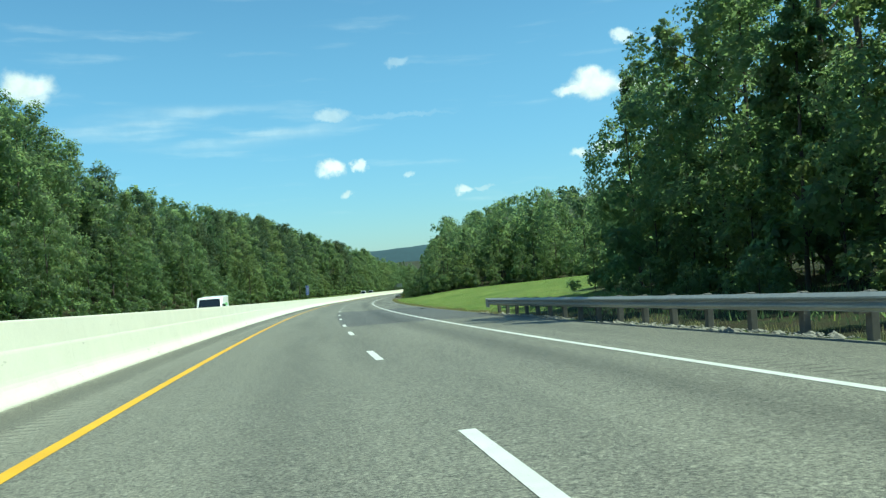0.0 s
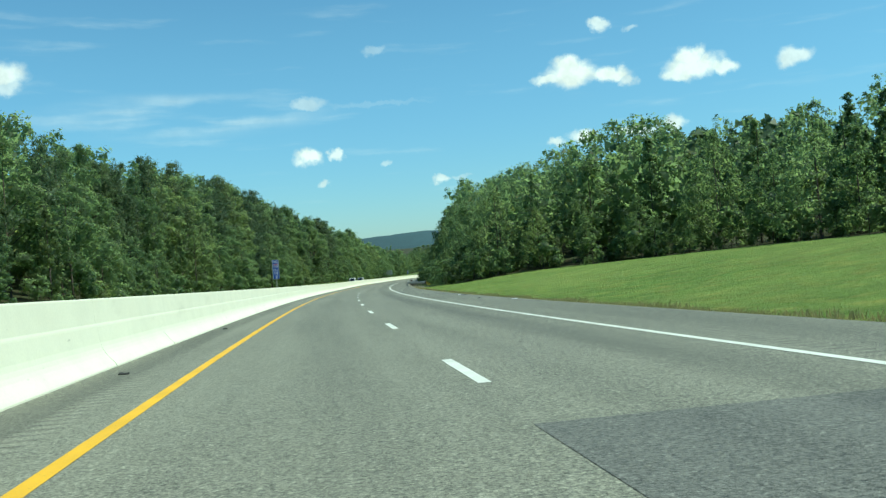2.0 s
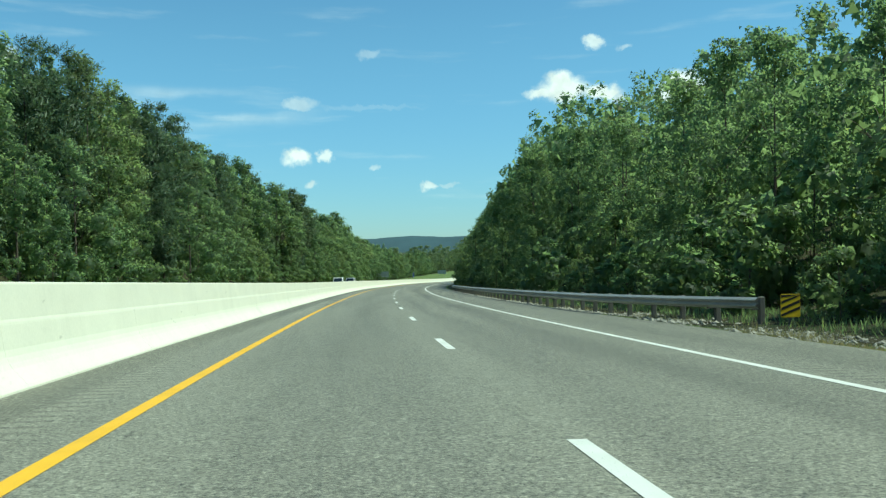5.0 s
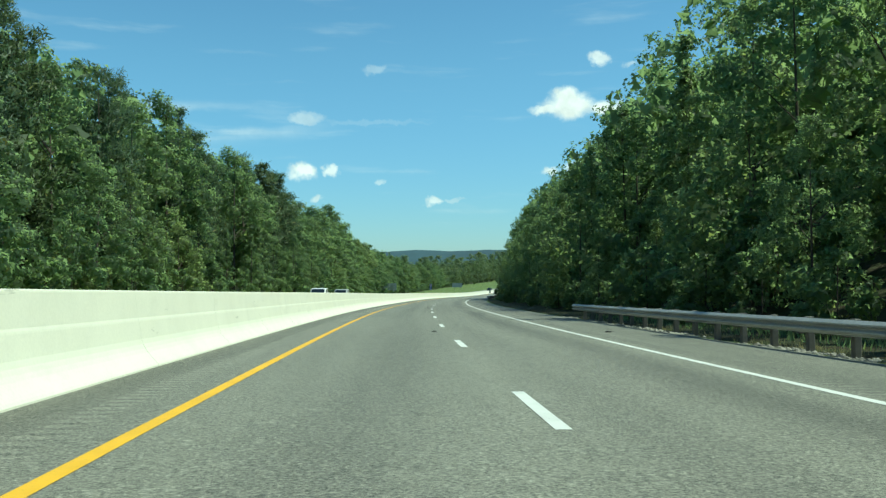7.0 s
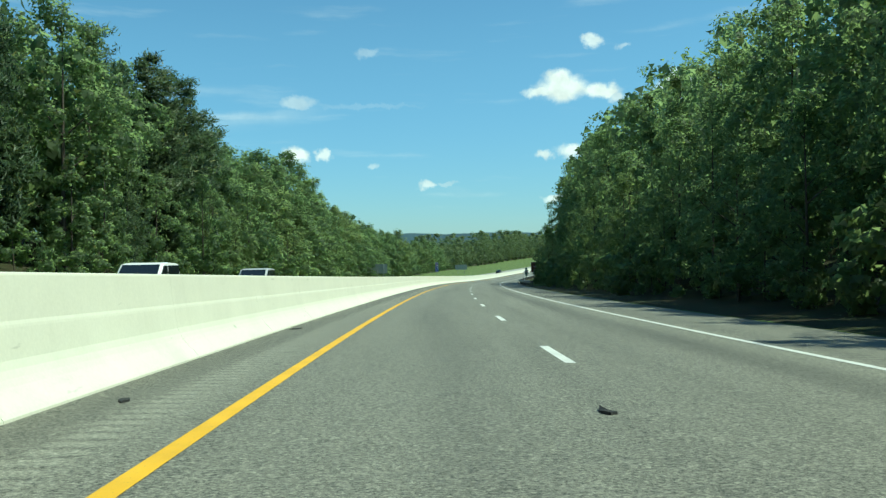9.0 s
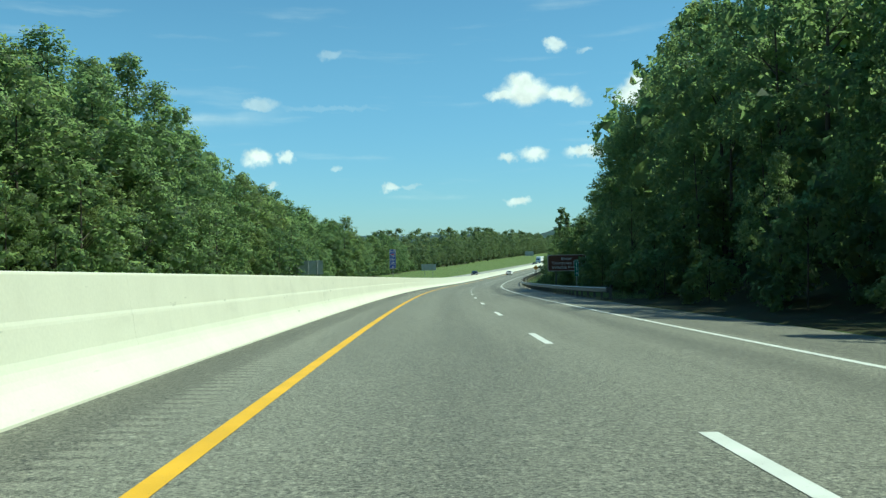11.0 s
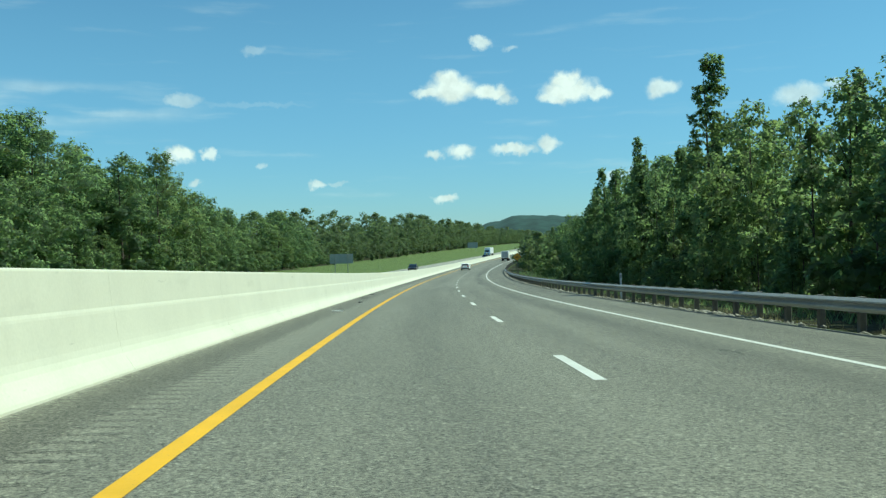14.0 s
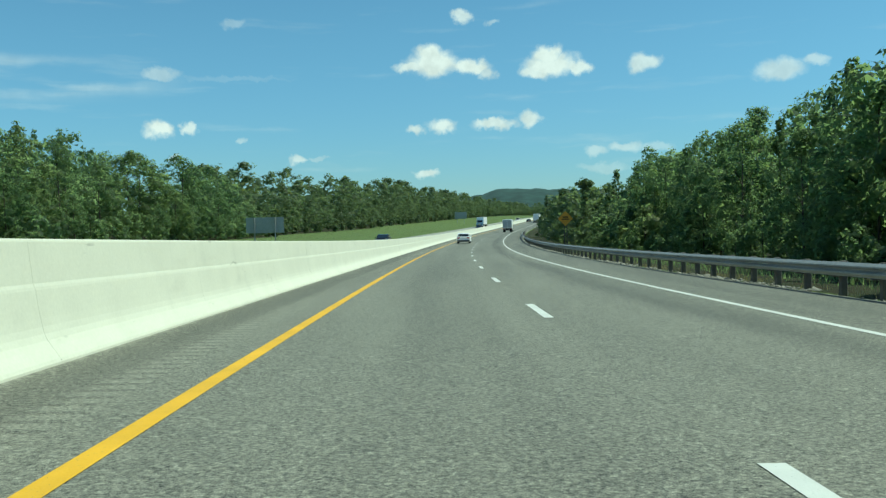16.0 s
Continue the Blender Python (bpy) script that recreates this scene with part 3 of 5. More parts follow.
def inner(rng, lobes, each, share=0.66, size=0.2, thin=True):
    """The leaf mass inside the lobes, which closes the crown; thinner towards the top."""
    c, r = np.array([q[0] for q in lobes]), np.array([q[1] for q in lobes])
    number = np.maximum(2, each * (np.clip(2.4 - 2.6 * c[:, 2] / c[:, 2].max(), 0.12, 2.0) if thin else np.ones(len(c)))).astype(int)
    c, r = np.repeat(c, number, 0), np.repeat(r, number)
    n = len(c)
    lean = c * np.array([1, 1, 0])
    u = unit(rng.normal(size=(n, 3)) + unit(lean) * 0.55 + np.array([0, 0, 0.15]))
    at_ = c + u * (r * share * rng.uniform(0.75, 1.15, n))[:, None]
    face = unit(u + rng.normal(size=(n, 3)) * 0.35)
    t = unit(np.cross(face, rng.normal(size=(n, 3))))
    b = np.cross(face, t)
    k = (r * size * rng.uniform(0.7, 1.3, n))[:, None]
    v = np.stack([at_ + t * k, at_ - t * k * 0.5 + b * k * 0.87, at_ - t * k * 0.5 - b * k * 0.87], 1)
    soft = unit(u * 0.8 + face * 0.4)
    return np.concatenate([v, np.repeat(soft[:, None], 3, 1)], 2).reshape(-1, 6)


def needles(rng, tufts, radii, each, heart):
    """Tufts of long needles that spread out and up from the ends of the twigs."""
    c, r = np.repeat(tufts, each, 0), np.repeat(radii, each)
    n = len(c)
    out = unit(c - np.repeat(heart, each, 0))
    u = unit(rng.normal(size=(n, 3)) * 0.8 + out * 0.45 + np.array([0, 0, 0.35]))
    side = unit(np.cross(u, rng.normal(size=(n, 3))))
    root = c + rng.normal(size=(n, 3)) * (r * 0.36)[:, None]
    far = (r * rng.uniform(0.35, 0.75, n))[:, None]
    w = far * 0.12
    v = np.stack([root - side * w, root + side * w, root + u * far], 1)
    soft = unit(u * 0.7 + out * 0.5 + np.array([0, 0, 0.3]))
    return np.concatenate([v, np.repeat(soft[:, None], 3, 1)], 2).reshape(-1, 6)


def leaf_mesh(name, v, mat):
    """A mesh of loose triangles, three vertices each; six columns: place and normal."""
    m = bpy.data.meshes.new(name)
    n = len(v) // 3
    v = np.asarray(v, np.float32)
    m.vertices.add(n * 3)
    m.vertices.foreach_set("co", v[:, :3].ravel())
    m.loops.add(n * 3)
    m.loops.foreach_set("vertex_index", np.arange(n * 3, dtype=np.int32))
    m.polygons.add(n)
    m.polygons.foreach_set("loop_start", np.arange(0, n * 3, 3, dtype=np.int32))
    m.materials.append(mat)
    m.update(calc_edges=True)
    if v.shape[1] == 6:
        m.normals_split_custom_set_from_vertices(v[:, 3:])
    return m


def stem(path, radii, sides=7):
    """A tapered tube along a path."""
    path, vs, fs = np.array(path, float), [], []
    for p, r in zip(path, radii):
        for j in range(sides):
            a = 2 * math.pi * j / sides
            vs.append((p[0] + r * math.cos(a), p[1] + r * math.sin(a), p[2]))
    for i in range(len(path) - 1):
        for j in range(sides):
            a, b = i * sides + j, i * sides + (j + 1) % sides
            fs.append((a, b, b + sides, a + sides))
    return vs, fs


FORM = {
    "cone": lambda g: (1 - g) ** 0.75 * 0.9 + 0.12,
    "edge": lambda g: math.sqrt(max(0.05, 1 - ((g - 0.34) / 0.7) ** 2)),
    "bush": lambda g: math.sin(math.pi * (0.38 + 0.56 * g)) ** 0.6,
    "round": lambda g: math.sqrt(max(0.05, 1 - ((g - 0.48) / 0.58) ** 2)),
}


def crown_lobes(rng, kind, tall, wide):
    """The boughs of a broadleaf crown: centre and radius of each."""
    base = {"edge": 0.03, "bush": 0.0, "cone": 0.03, "round": 0.10}[kind]
    number = {"edge": 34, "bush": 9, "cone": 40, "round": 42}[kind]
    form, lobes = FORM[kind], []
    for i in range(number):
        g = min(0.97, max(0.02, ((i + 0.5) / number) ** 0.85 + rng.uniform(-0.05, 0.05)))
        ang = 2.4 * i + rng.uniform(-0.6, 0.6)
        r = wide * {"cone": 0.27, "bush": 0.42}.get(kind, 0.31) * rng.uniform(0.7, 1.3) * (1.05 - 0.2 * g) * (0.65 + 0.35 * form(g))
        far = max(0.0, wide * form(g) * rng.uniform(0.7 if g < 0.7 else 0.25, 1.1 if g < 0.85 else 0.7) - r * 0.75)
        z = min(tall * (base + (0.98 - base) * g), tall - 0.8 * r)
        lobes.append(((far * math.cos(ang), far * math.sin(ang), max(z, 0.6 * r)), r))
    return lobes


def clumps(rng, lobes, wide, each):
    """Leafy twigs round each bough: centres, radii, and the bough they grow from."""
    cs, rs_, hearts = [], [], []
    for c, r in lobes:
        for j in range(each):
            u = rng.normal(size=3) + np.array([c[0], c[1], 0.35 * wide]) / wide * 0.9
            u /= np.linalg.norm(u)
            q = rng.uniform(0.55, 1.0)
            cs.append((c[0] + u[0] * r * q, c[1] + u[1] * r * q, max(0.15, c[2] + u[2] * r * q * 0.9)))
            rs_.append(r * rng.uniform(0.2, 0.42))
            hearts.append(c)
    return np.array(cs), np.array(rs_), np.array(hearts)


def pine_tufts(rng, tall, wide, step):
    """Whorls of boughs up a pine's trunk: tufts, radii, and the trunk beside each."""
    cs, rs_, k = [], [], tall / 18
    top = rng.uniform(0.75, 0.95)
    for z in np.arange(tall * 0.16, tall * 0.985, step * k):
        g = (z / tall - 0.16) / 0.84
        reach = wide * min(1.0, 0.62 + 1.2 * g) * (1.0 - top * max(0.0, g - 0.15) ** 1.6)
        for j in range(5 if g < 0.8 else 3):
            a, bough = rng.uniform(0, 6.28), reach * rng.uniform(0.5, 1.12)
            rise = rng.uniform(-0.05, 0.4)
            for q in np.arange(0.25, 1.01, 0.25):
                cs.append((bough * q * math.cos(a) + rng.normal(0, 0.18), bough * q * math.sin(a) + rng.normal(0, 0.18), z + bough * q * rise + rng.normal(0, 0.15)))
                rs_.append(rng.uniform(0.55, 0.9) * (1.1 - 0.35 * g) * (0.75 + 0.35 * q) * k)
    cs = np.array(cs)
    return cs, np.array(rs_), cs * np.array([0, 0, 1]) - np.array([0, 0, 0.6])


def tree_meshes(seed, kind, tall, wide, count, size, mass):
    """The trunk and the crown of a tree that stands at the origin."""
    rng = np.random.default_rng(seed)
    lean = rng.normal(0, 0.02, 2)
    tp = [(lean[0] * z, lean[1] * z, z) for z in np.linspace(-0.5, tall * 0.9, 7)]
    vs, fs = stem(tp, np.linspace(0.0095 * tall, 0.02, 7), 6)
    if kind == "pine":
        cs, rs_, hearts = pine_tufts(rng, tall, wide, 0.82)
        lv = needles(rng, cs, rs_, max(10, int(1.35 * count) // len(cs)), hearts)
        dark = [(tuple(c * np.array([0.6, 0.6, 1])), r * 1.4) for c, r in zip(cs[::2], rs_[::2])]
        lv = np.concatenate([lv, inner(rng, dark, 8, 0.4, 0.22)])
    else:
        lobes = crown_lobes(rng, kind, tall, wide)
        cs, rs_, hearts = clumps(rng, lobes, wide, 13)
        lv = np.concatenate([leaves(rng, cs, rs_, count, size, 0.85, heart=hearts, crisp=0.9 if mass < 25 else 0.35), inner(rng, lobes, mass, 0.6, 0.16)])
    for j in rng.choice(len(cs), min(9, len(cs)), replace=False):
        c = cs[j] * np.array([0.75, 0.75, 1])
        z0 = max(0.3, c[2] - np.hypot(c[0], c[1]) * (0.1 if kind == "pine" else 0.8))
        v2, f2 = stem([(lean[0] * z0, lean[1] * z0, z0), (c[0] * 0.5, c[1] * 0.5, (z0 + c[2]) / 2 + 0.15), tuple(c)], [0.07 * tall / 16, 0.04 * tall / 16, 0.012], 4)
        o = len(vs)
        vs += v2
        fs += [tuple(i + o for i in q) for q in f2]
    return mesh("trunk", vs, fs, BARK, True), leaf_mesh("crown", lv, PINE if kind == "pine" else LEAF)


LABEL = {"pine": "tall dark green pine tree at the forest edge", "round": "leafy green broadleaf tree in the roadside wood", "edge": "bushy green tree with leaves down to the ground", "cone": "slender pointed green tree in the roadside wood", "bush": "low green bush at the forest edge"}
NAME = {"pine": "pine_tree", "round": "tree", "edge": "tree", "cone": "young_tree", "bush": "bush"}
KINDS = [("round", 20, 4.9), ("round", 14, 4.1), ("edge", 12, 3.7), ("edge", 8, 3.0), ("cone", 14, 3.0), ("cone", 9, 2.3), ("pine", 20, 3.4), ("pine", 14, 2.8), ("bush", 4, 2.2), ("bush", 3, 1.9), ("round", 17, 3.9), ("edge", 14, 4.3), ("pine", 17, 3.6), ("cone", 11.5, 2.2)]


def tree_bank(first, dense, leaf, mass):
    """One of each kind; bigger trees get more leaves, not bigger ones."""
    out = []
    for i, (k, t, w) in enumerate(KINDS):
        big = (t / 15) ** 1.7 if t > 5 else 0.16
        out.append((k, t, tree_meshes(first + i, k, t, w, int(dense * big), leaf, mass)))
    return out


CLOSE, NEAR, BACK, SKYLINE = tree_bank(121, 17500, 0.105, 6), tree_bank(1, 9600, 0.13, 18), tree_bank(51, 8200, 0.145, 44), tree_bank(81, 6800, 0.155, 50)

# how high the woods reach over the road, every 16 m along it, at some depths behind their edge
RIGHT_1_DEEP = [11.9, 11.1, 12.5, 13.0, 13.0, 12.9, 12.7, 13.5, 13.8, 14.1, 7.6, 5.2, 5.3, 5.9, 6.8, 8.1, 8.2, 8.7, 10.6, 11.5, 12.6, 13.4, 13.1, 13.0, 13.1, 12.9, 12.3, 11.3, 11.0, 10.0, 8.8, 8.5, 9.2, 10.1, 9.5, 8.0, 7.8, 7.6, 8.4, 8.8, 8.2, 8.1]
RIGHT_5_DEEP = [14.0, 14.1, 14.5, 14.5, 14.5, 14.3, 14.0, 14.4, 14.8, 14.3, 12.1, 11.6, 12.6, 14.3, 14.8, 15.4, 16.2, 17.2, 17.4, 17.1, 15.9, 16.2, 17.2, 18.3, 20.5, 21.4, 22.1, 22.2, 21.3, 15.2, 12.6, 10.4, 10.6, 10.9, 11.7, 11.5, 9.3, 9.5, 8.9, 9.8, 10.3, 10.3]
RIGHT_10_DEEP = [15.5, 15.5, 15.5, 15.5, 15.5, 15.6, 15.6, 15.2, 16.1, 15.3, 14.0, 13.6, 14.9, 15.6, 18.2, 20.5, 21.8, 23.2, 24.5, 25.1, 23.3, 20.3, 20.5, 21.4, 22.6, 25.8, 27.0, 28.2, 29.4, 29.5, 19.3, 16.2, 12.8, 13.3, 14.1, 13.7, 13.0, 10.8, 11.6, 10.9, 11.1, 11.8]
RIGHT_18_DEEP = [17.0, 17.0, 17.0, 17.0, 17.0, 17.5, 18.7, 18.0, 17.6, 16.8, 17.5, 18.6, 17.7, 18.6, 20.4, 21.1, 23.1, 25.1, 26.4, 27.6, 28.8, 29.9, 29.5, 26.5, 28.1, 29.3, 29.7, 30.0, 30.0, 30.0, 30.0, 29.5, 24.0, 17.6, 17.1, 17.6, 20.0, 17.9, 13.8, 14.1, 14.8, 14.2]
RIGHT_TOPS = {1: RIGHT_1_DEEP, 5: RIGHT_5_DEEP, 10: RIGHT_10_DEEP, 18: RIGHT_18_DEEP}
LEFT_1_DEEP = [20.9, 19.4, 16.8, 17.0, 18.1, 17.3, 16.3, 18.9, 19.4, 18.9, 20.1, 23.0, 23.1, 22.6, 20.9, 20.8, 21.2, 21.4, 21.0, 19.1, 17.6, 15.6, 17.8, 18.4, 16.4, 15.9, 15.4, 14.6, 14.6, 14.3, 13.2, 13.0, 13.4, 11.3, 10.5, 10.3, 12.4, 11.9, 11.8, 11.6, 12.2]
LEFT_6_DEEP = [24.5, 24.3, 22.3, 19.3, 19.6, 20.5, 19.4, 18.8, 21.1, 21.8, 21.7, 23.4, 26.2, 26.2, 25.5, 24.0, 24.1, 24.1, 23.8, 22.8, 21.7, 19.7, 18.0, 20.9, 21.8, 19.8, 17.8, 16.8, 16.1, 15.6, 15.3, 14.6, 14.0, 14.5, 12.5, 11.7, 11.8, 13.7, 13.3, 12.6, 12.7]
LEFT_12_DEEP = [28.3, 28.3, 28.2, 26.2, 22.4, 22.4, 23.0, 22.2, 21.3, 23.4, 23.9, 24.5, 26.3, 28.5, 29.0, 28.4, 27.5, 27.1, 26.8, 26.1, 25.1, 24.1, 22.5, 20.6, 21.8, 23.4, 23.9, 21.6, 18.9, 17.8, 17.1, 16.4, 15.8, 15.1, 14.7, 13.8, 13.0, 12.9, 14.1, 14.8, 14.1]
LEFT_TOPS = {1: LEFT_1_DEEP, 6: LEFT_6_DEEP, 12: LEFT_12_DEEP}


def top_at(side, s, d):
    """How high the woods reach over the road's plane at (s, d)."""
    if side < 0 and s > 724:
        return float(far_top(s)) * 0.97
    tops, first, line = (RIGHT_TOPS, 24, tree_line) if side > 0 else (LEFT_TOPS, 84, left_line)
    off = abs(d) - abs(float(line(s)))
    deep = list(tops)
    at_ = [float(np.interp(s, first + 16.0 * np.arange(len(tops[q])), tops[q])) for q in deep]
    return float(np.interp(off, deep, at_)) + (0.2 if side > 0 else 0.5) * max(0.0, off - deep[-1]) - 1.3 * max(0.0, deep[0] - off)


def plant(bank_, pick, s, d, tall, turn, broad=1.0):
    kind, t0, (tm, cm) = bank_[pick]
    e = new(NAME[kind])
    k = tall / t0
    wide = k * (1 + 0.15 * math.sin(7 * turn)) if k < 1.15 else 0.5 * k + 0.6
    e.matrix_basis = Matrix.Translation(ground_at(s, d)) @ Matrix.Rotation(turn, 4, "Z") @ Matrix.Diagonal((wide * broad, wide * broad, k, 1))
    tagged(e, LABEL[kind], "bush" if kind == "bush" else "tree", "bushes at the forest edge" if kind == "bush" else "roadside trees")
    for nm, me in (("trunk", tm), ("crown", cm)):
        o = new(nm, me)
        o.parent = e
    return e


rng = np.random.default_rng(11)
RIGHT_MIX, LAWN_MIX, LATE_MIX = ["round", "edge", "round", "round", "cone"], ["edge", "cone", "round", "edge"], ["cone", "cone", "edge", "cone", "round"]
LEFT_MIX, LEFT_FRONT = ["pine", "pine", "round", "pine", "edge"], ["edge", "edge", "round", "cone", "pine"]
ROWS = {1: ((1.0, 7.2, 0.5, 1.0), (5.2, 7.2, 0.88, 1.05)), -1: ((0.8, 8.4, 0.4, 0.78), (5.6, 6.6, 0.9, 1.13))}


def grow(side, row, s, d, bank_, share, least=2.5):
    tall = min(top_at(side, s, d) * share - float(terr(s, d)), 25.0)
    if side > 0:
        mixk = LATE_MIX if s > 486 else LAWN_MIX if s < 190 else RIGHT_MIX
        if 44 < s < 63 and d < 32 or 466 < s < 496 and d < 19.5:
            return
        if 54 < s < 86:
            tall = min(tall, 9.5)
        if 86 < s < 190:
            tall *= 1.02
        if 285 < s < 470:
            tall = min(tall, (d - (7.5 if s < 400 else 7.2)) * 1.6)
    else:
        mixk = ["round", "edge", "round", "edge"] if s > 415 else LEFT_FRONT if row == 0 else LEFT_MIX
    if tall > least:
        kind = mixk[rng.integers(0, len(mixk))]
        if kind == "edge" and tall > 16:
            kind = "round"
        fit = sorted((i for i in range(len(KINDS)) if KINDS[i][0] == kind), key=lambda i: abs(math.log(KINDS[i][1] / tall)))[:2]
        pick = fit[int(rng.integers(0, 2))] if abs(math.log(KINDS[fit[1]][1] / tall)) < 0.3 else fit[0]
        plant(bank_, pick, s, d, tall, rng.uniform(0, 6.28), 1.3 if side < 0 and s > 415 else 1.0)


def along(side, lo, hi, gap, off, wander):
    """Places at even steps along a forest edge, off metres inside it."""
    s = np.arange(lo, hi, 0.25)
    d = (tree_line if side > 0 else left_line)(s)
    run = np.concatenate([[0], np.cumsum(np.hypot(np.diff(s), np.diff(d)))])
    slope = np.gradient(d, s) * side
    n = np.stack([-slope, np.ones_like(s)], 1) / np.hypot(slope, 1)[:, None]
    q, out = 0.0, []
    while q < run[-1]:
        i = int(np.interp(q, run, np.arange(len(s))))
        w = off + rng.uniform(*wander)
        out.append((float(s[i] + n[i, 0] * w), float(d[i] + side * n[i, 1] * w)))
        q += gap * rng.uniform(0.7, 1.3)
    return out


for side in (1, -1):
    lo, hi = (-22.0, 660.0) if side > 0 else (40.0, 724.0)
    for row, (off, gap, least, most) in enumerate(ROWS[side]):
        for s, d in along(side, lo, hi, gap, off, (-1.2, 1.4)):
            if side > 0 and s < 50:
                grow(side, row, s, d, CLOSE if row == 0 else BACK, rng.uniform(0.9, 1.06))
                continue
            near = d > 0 and (d < 21 or (row == 0 and s < 200))
            bank_ = NEAR if near else BACK if row == 0 or d > 0 else SKYLINE
            grow(side, row, s, d, bank_, rng.uniform(least, most))
    for s, d in along(side, lo, hi, 5.6 if side > 0 else 6.5, 0.0, (-1.0, 0.6)):
        if not (468 < s < 495 and side > 0):
            plant(BACK, 8 + int(rng.integers(0, 2)), s, d, rng.uniform(1.8, 4.2), rng.uniform(0, 6.28))
    for s, d in along(side, lo, 500, 7.0, 3.0, (-0.8, 1.2)) if side > 0 else []:
        if not 462 < s < 496:
            plant(BACK, 8 + int(rng.integers(0, 2)), s, d, rng.uniform(2.8, 5.5), rng.uniform(0, 6.28))


for s, d in along(1, 500.0, 655.0, 5.0, 3.3, (-0.8, 0.8)):
    plant(BACK, (3, 5, 2)[int(rng.integers(0, 3))], s, d, max(3.5, top_at(1, s, d) * rng.uniform(0.8, 1.0) + (1.0 if s > 545 else 0.0) - float(terr(s, d))), rng.uniform(0, 6.28))
for s, d, tall in ((412.5, -31.0, 24.0), (420.5, -32.5, 21.3), (403.0, -32.0, 24.6)):
    plant(BACK, 6, s, d, tall - float(terr(s, d)), s, 1.45)

for s, d, tall, pick in ((584.0, -32.0, 15.4, 0), (577.0, -33.5, 14.6, 10), (562.0, -36.0, 16.2, 0), (554.0, -37.5, 16.0, 1)):
    plant(BACK, pick, s, d, tall - float(terr(s, d)), s, 1.4)


def stand(bank_, pick, s, d, tall):
    """A tree of about that height, which keeps under the top of the woods."""
    plant(bank_, pick, s, d, min(tall, max(4.0, top_at(1, s, d) + (0.5 if d < 20 else 1.5) - float(terr(s, d)))) if 460 < s < 500 else tall, s)


for s, d, tall, pick in ((47.4, 18.8, 12.6, 2), (46.4, 19.8, 14.2, 4), (43.8, 16.8, 11.2, 4), (42.0, 20.0, 12.6, 4), (38.6, 17.2, 11.8, 4), (35.4, 18.6, 15.0, 4), (32.5, 17.4, 13.6, 11), (29.0, 18.2, 17.0, 10), (24.5, 17.4, 16.5, 4)):
    stand(CLOSE, pick, s, d, tall)
for s, d, tall, pick in ((578, 16.6, 10.4, 5), (571, 16.2, 11.8, 5), (566, 16.8, 11.2, 4), (562.5, 16.0, 10.6, 5), (554.5, 16.4, 12.4, 4), (549.5, 15.6, 9.0, 5), (545.5, 15.8, 8.8, 3), (531.5, 15.6, 13.6, 4), (532.9, 17.8, 10.4, 3), (555.9, 17.8, 9.6, 3), (536, 17.2, 10.6, 13), (541, 16.4, 9.6, 5), (526, 15.8, 9.8, 3), (507.5, 14.8, 11.0, 13)):
    stand(CLOSE if s < 560 else NEAR, pick, s, d, tall)
for s, d, tall, pick in ((462.5, 17.0, 14.5, 1), (468.5, 18.4, 15.5, 10), (472, 20.5, 18.0, 1), (477, 21.5, 18.0, 10), (482, 20.8, 15.0, 11), (487, 21.0, 15.0, 2), (492.5, 20.0, 13.2, 2), (498, 18.4, 11.8, 2), (475, 24, 22, 0), (484, 24.5, 18.0, 10), (493, 23.5, 16.0, 1)):
    stand(CLOSE if s < 480 else NEAR, pick, s, d, tall)
for s, d, tall in ((473, 18.4, 3.6), (478, 18.6, 4.2), (483, 18.4, 3.4), (488, 18.6, 4.0), (494.5, 17.6, 3.8), (497, 15.6, 3.0), (499, 14.0, 3.0), (174, 19, 3.4), (177, 15.6, 3.8), (181, 13.2, 3.0), (185, 12.6, 3.4), (189, 12.4, 2.8)):
    plant(NEAR, 8, s, d, tall, s)
for a, b, step, lo in ((-6.0, 38.0, 3.0, 12.2), (500.0, 668.0, 8.0, 12.6)):
    for s in np.arange(a, b, step):
        s = float(s + rng.uniform(-1, 1))
        d = lo + rng.uniform(-0.5, 1.6) + max(0.0, (s - 560) * 0.02)
        plant(BACK, 8 + int(rng.integers(0, 2)), s, d, rng.uniform(0.7, 1.9), rng.uniform(0, 6.28))


# woods behind and far off, joined
def wood(name, label, spots, seed, count, size, mass, mat=FAR_LEAF, broad=1.0, full=1.15):
    g = np.random.default_rng(seed)
    protos = []
    for i, (kind, t, w) in enumerate(KINDS[:6]):
        r = np.random.default_rng(90 + i)
        lobes = crown_lobes(r, kind, t, w)
        protos.append((lobes, clumps(r, lobes, w, 5), t))
    bits = []
    for s, d, tall, kinds in spots:
        lobes, (cs, rs_, hearts), t0 = protos[kinds[int(g.integers(0, len(kinds)))]]
        k, a = tall / t0, g.uniform(0, 6.28)
        m = np.array([[math.cos(a), -math.sin(a), 0], [math.sin(a), math.cos(a), 0], [0, 0, 1]])
        v = np.concatenate([leaves(g, cs * k, rs_ * k * full, count, size * max(0.7, k), 0.85, heart=hearts * k), inner(g, [(tuple(np.array(c) * k), r * k) for c, r in lobes], mass, 0.66, 0.4, mass > 10)])
        v[:, :2] *= broad
        v[:, :3], v[:, 3:] = v[:, :3] @ m.T + ground_at(s, d), v[:, 3:] @ m.T
        bits.append(v)
    tagged(new(name, leaf_mesh(name, np.concatenate(bits), mat)), label, "woods", kind="stuff")


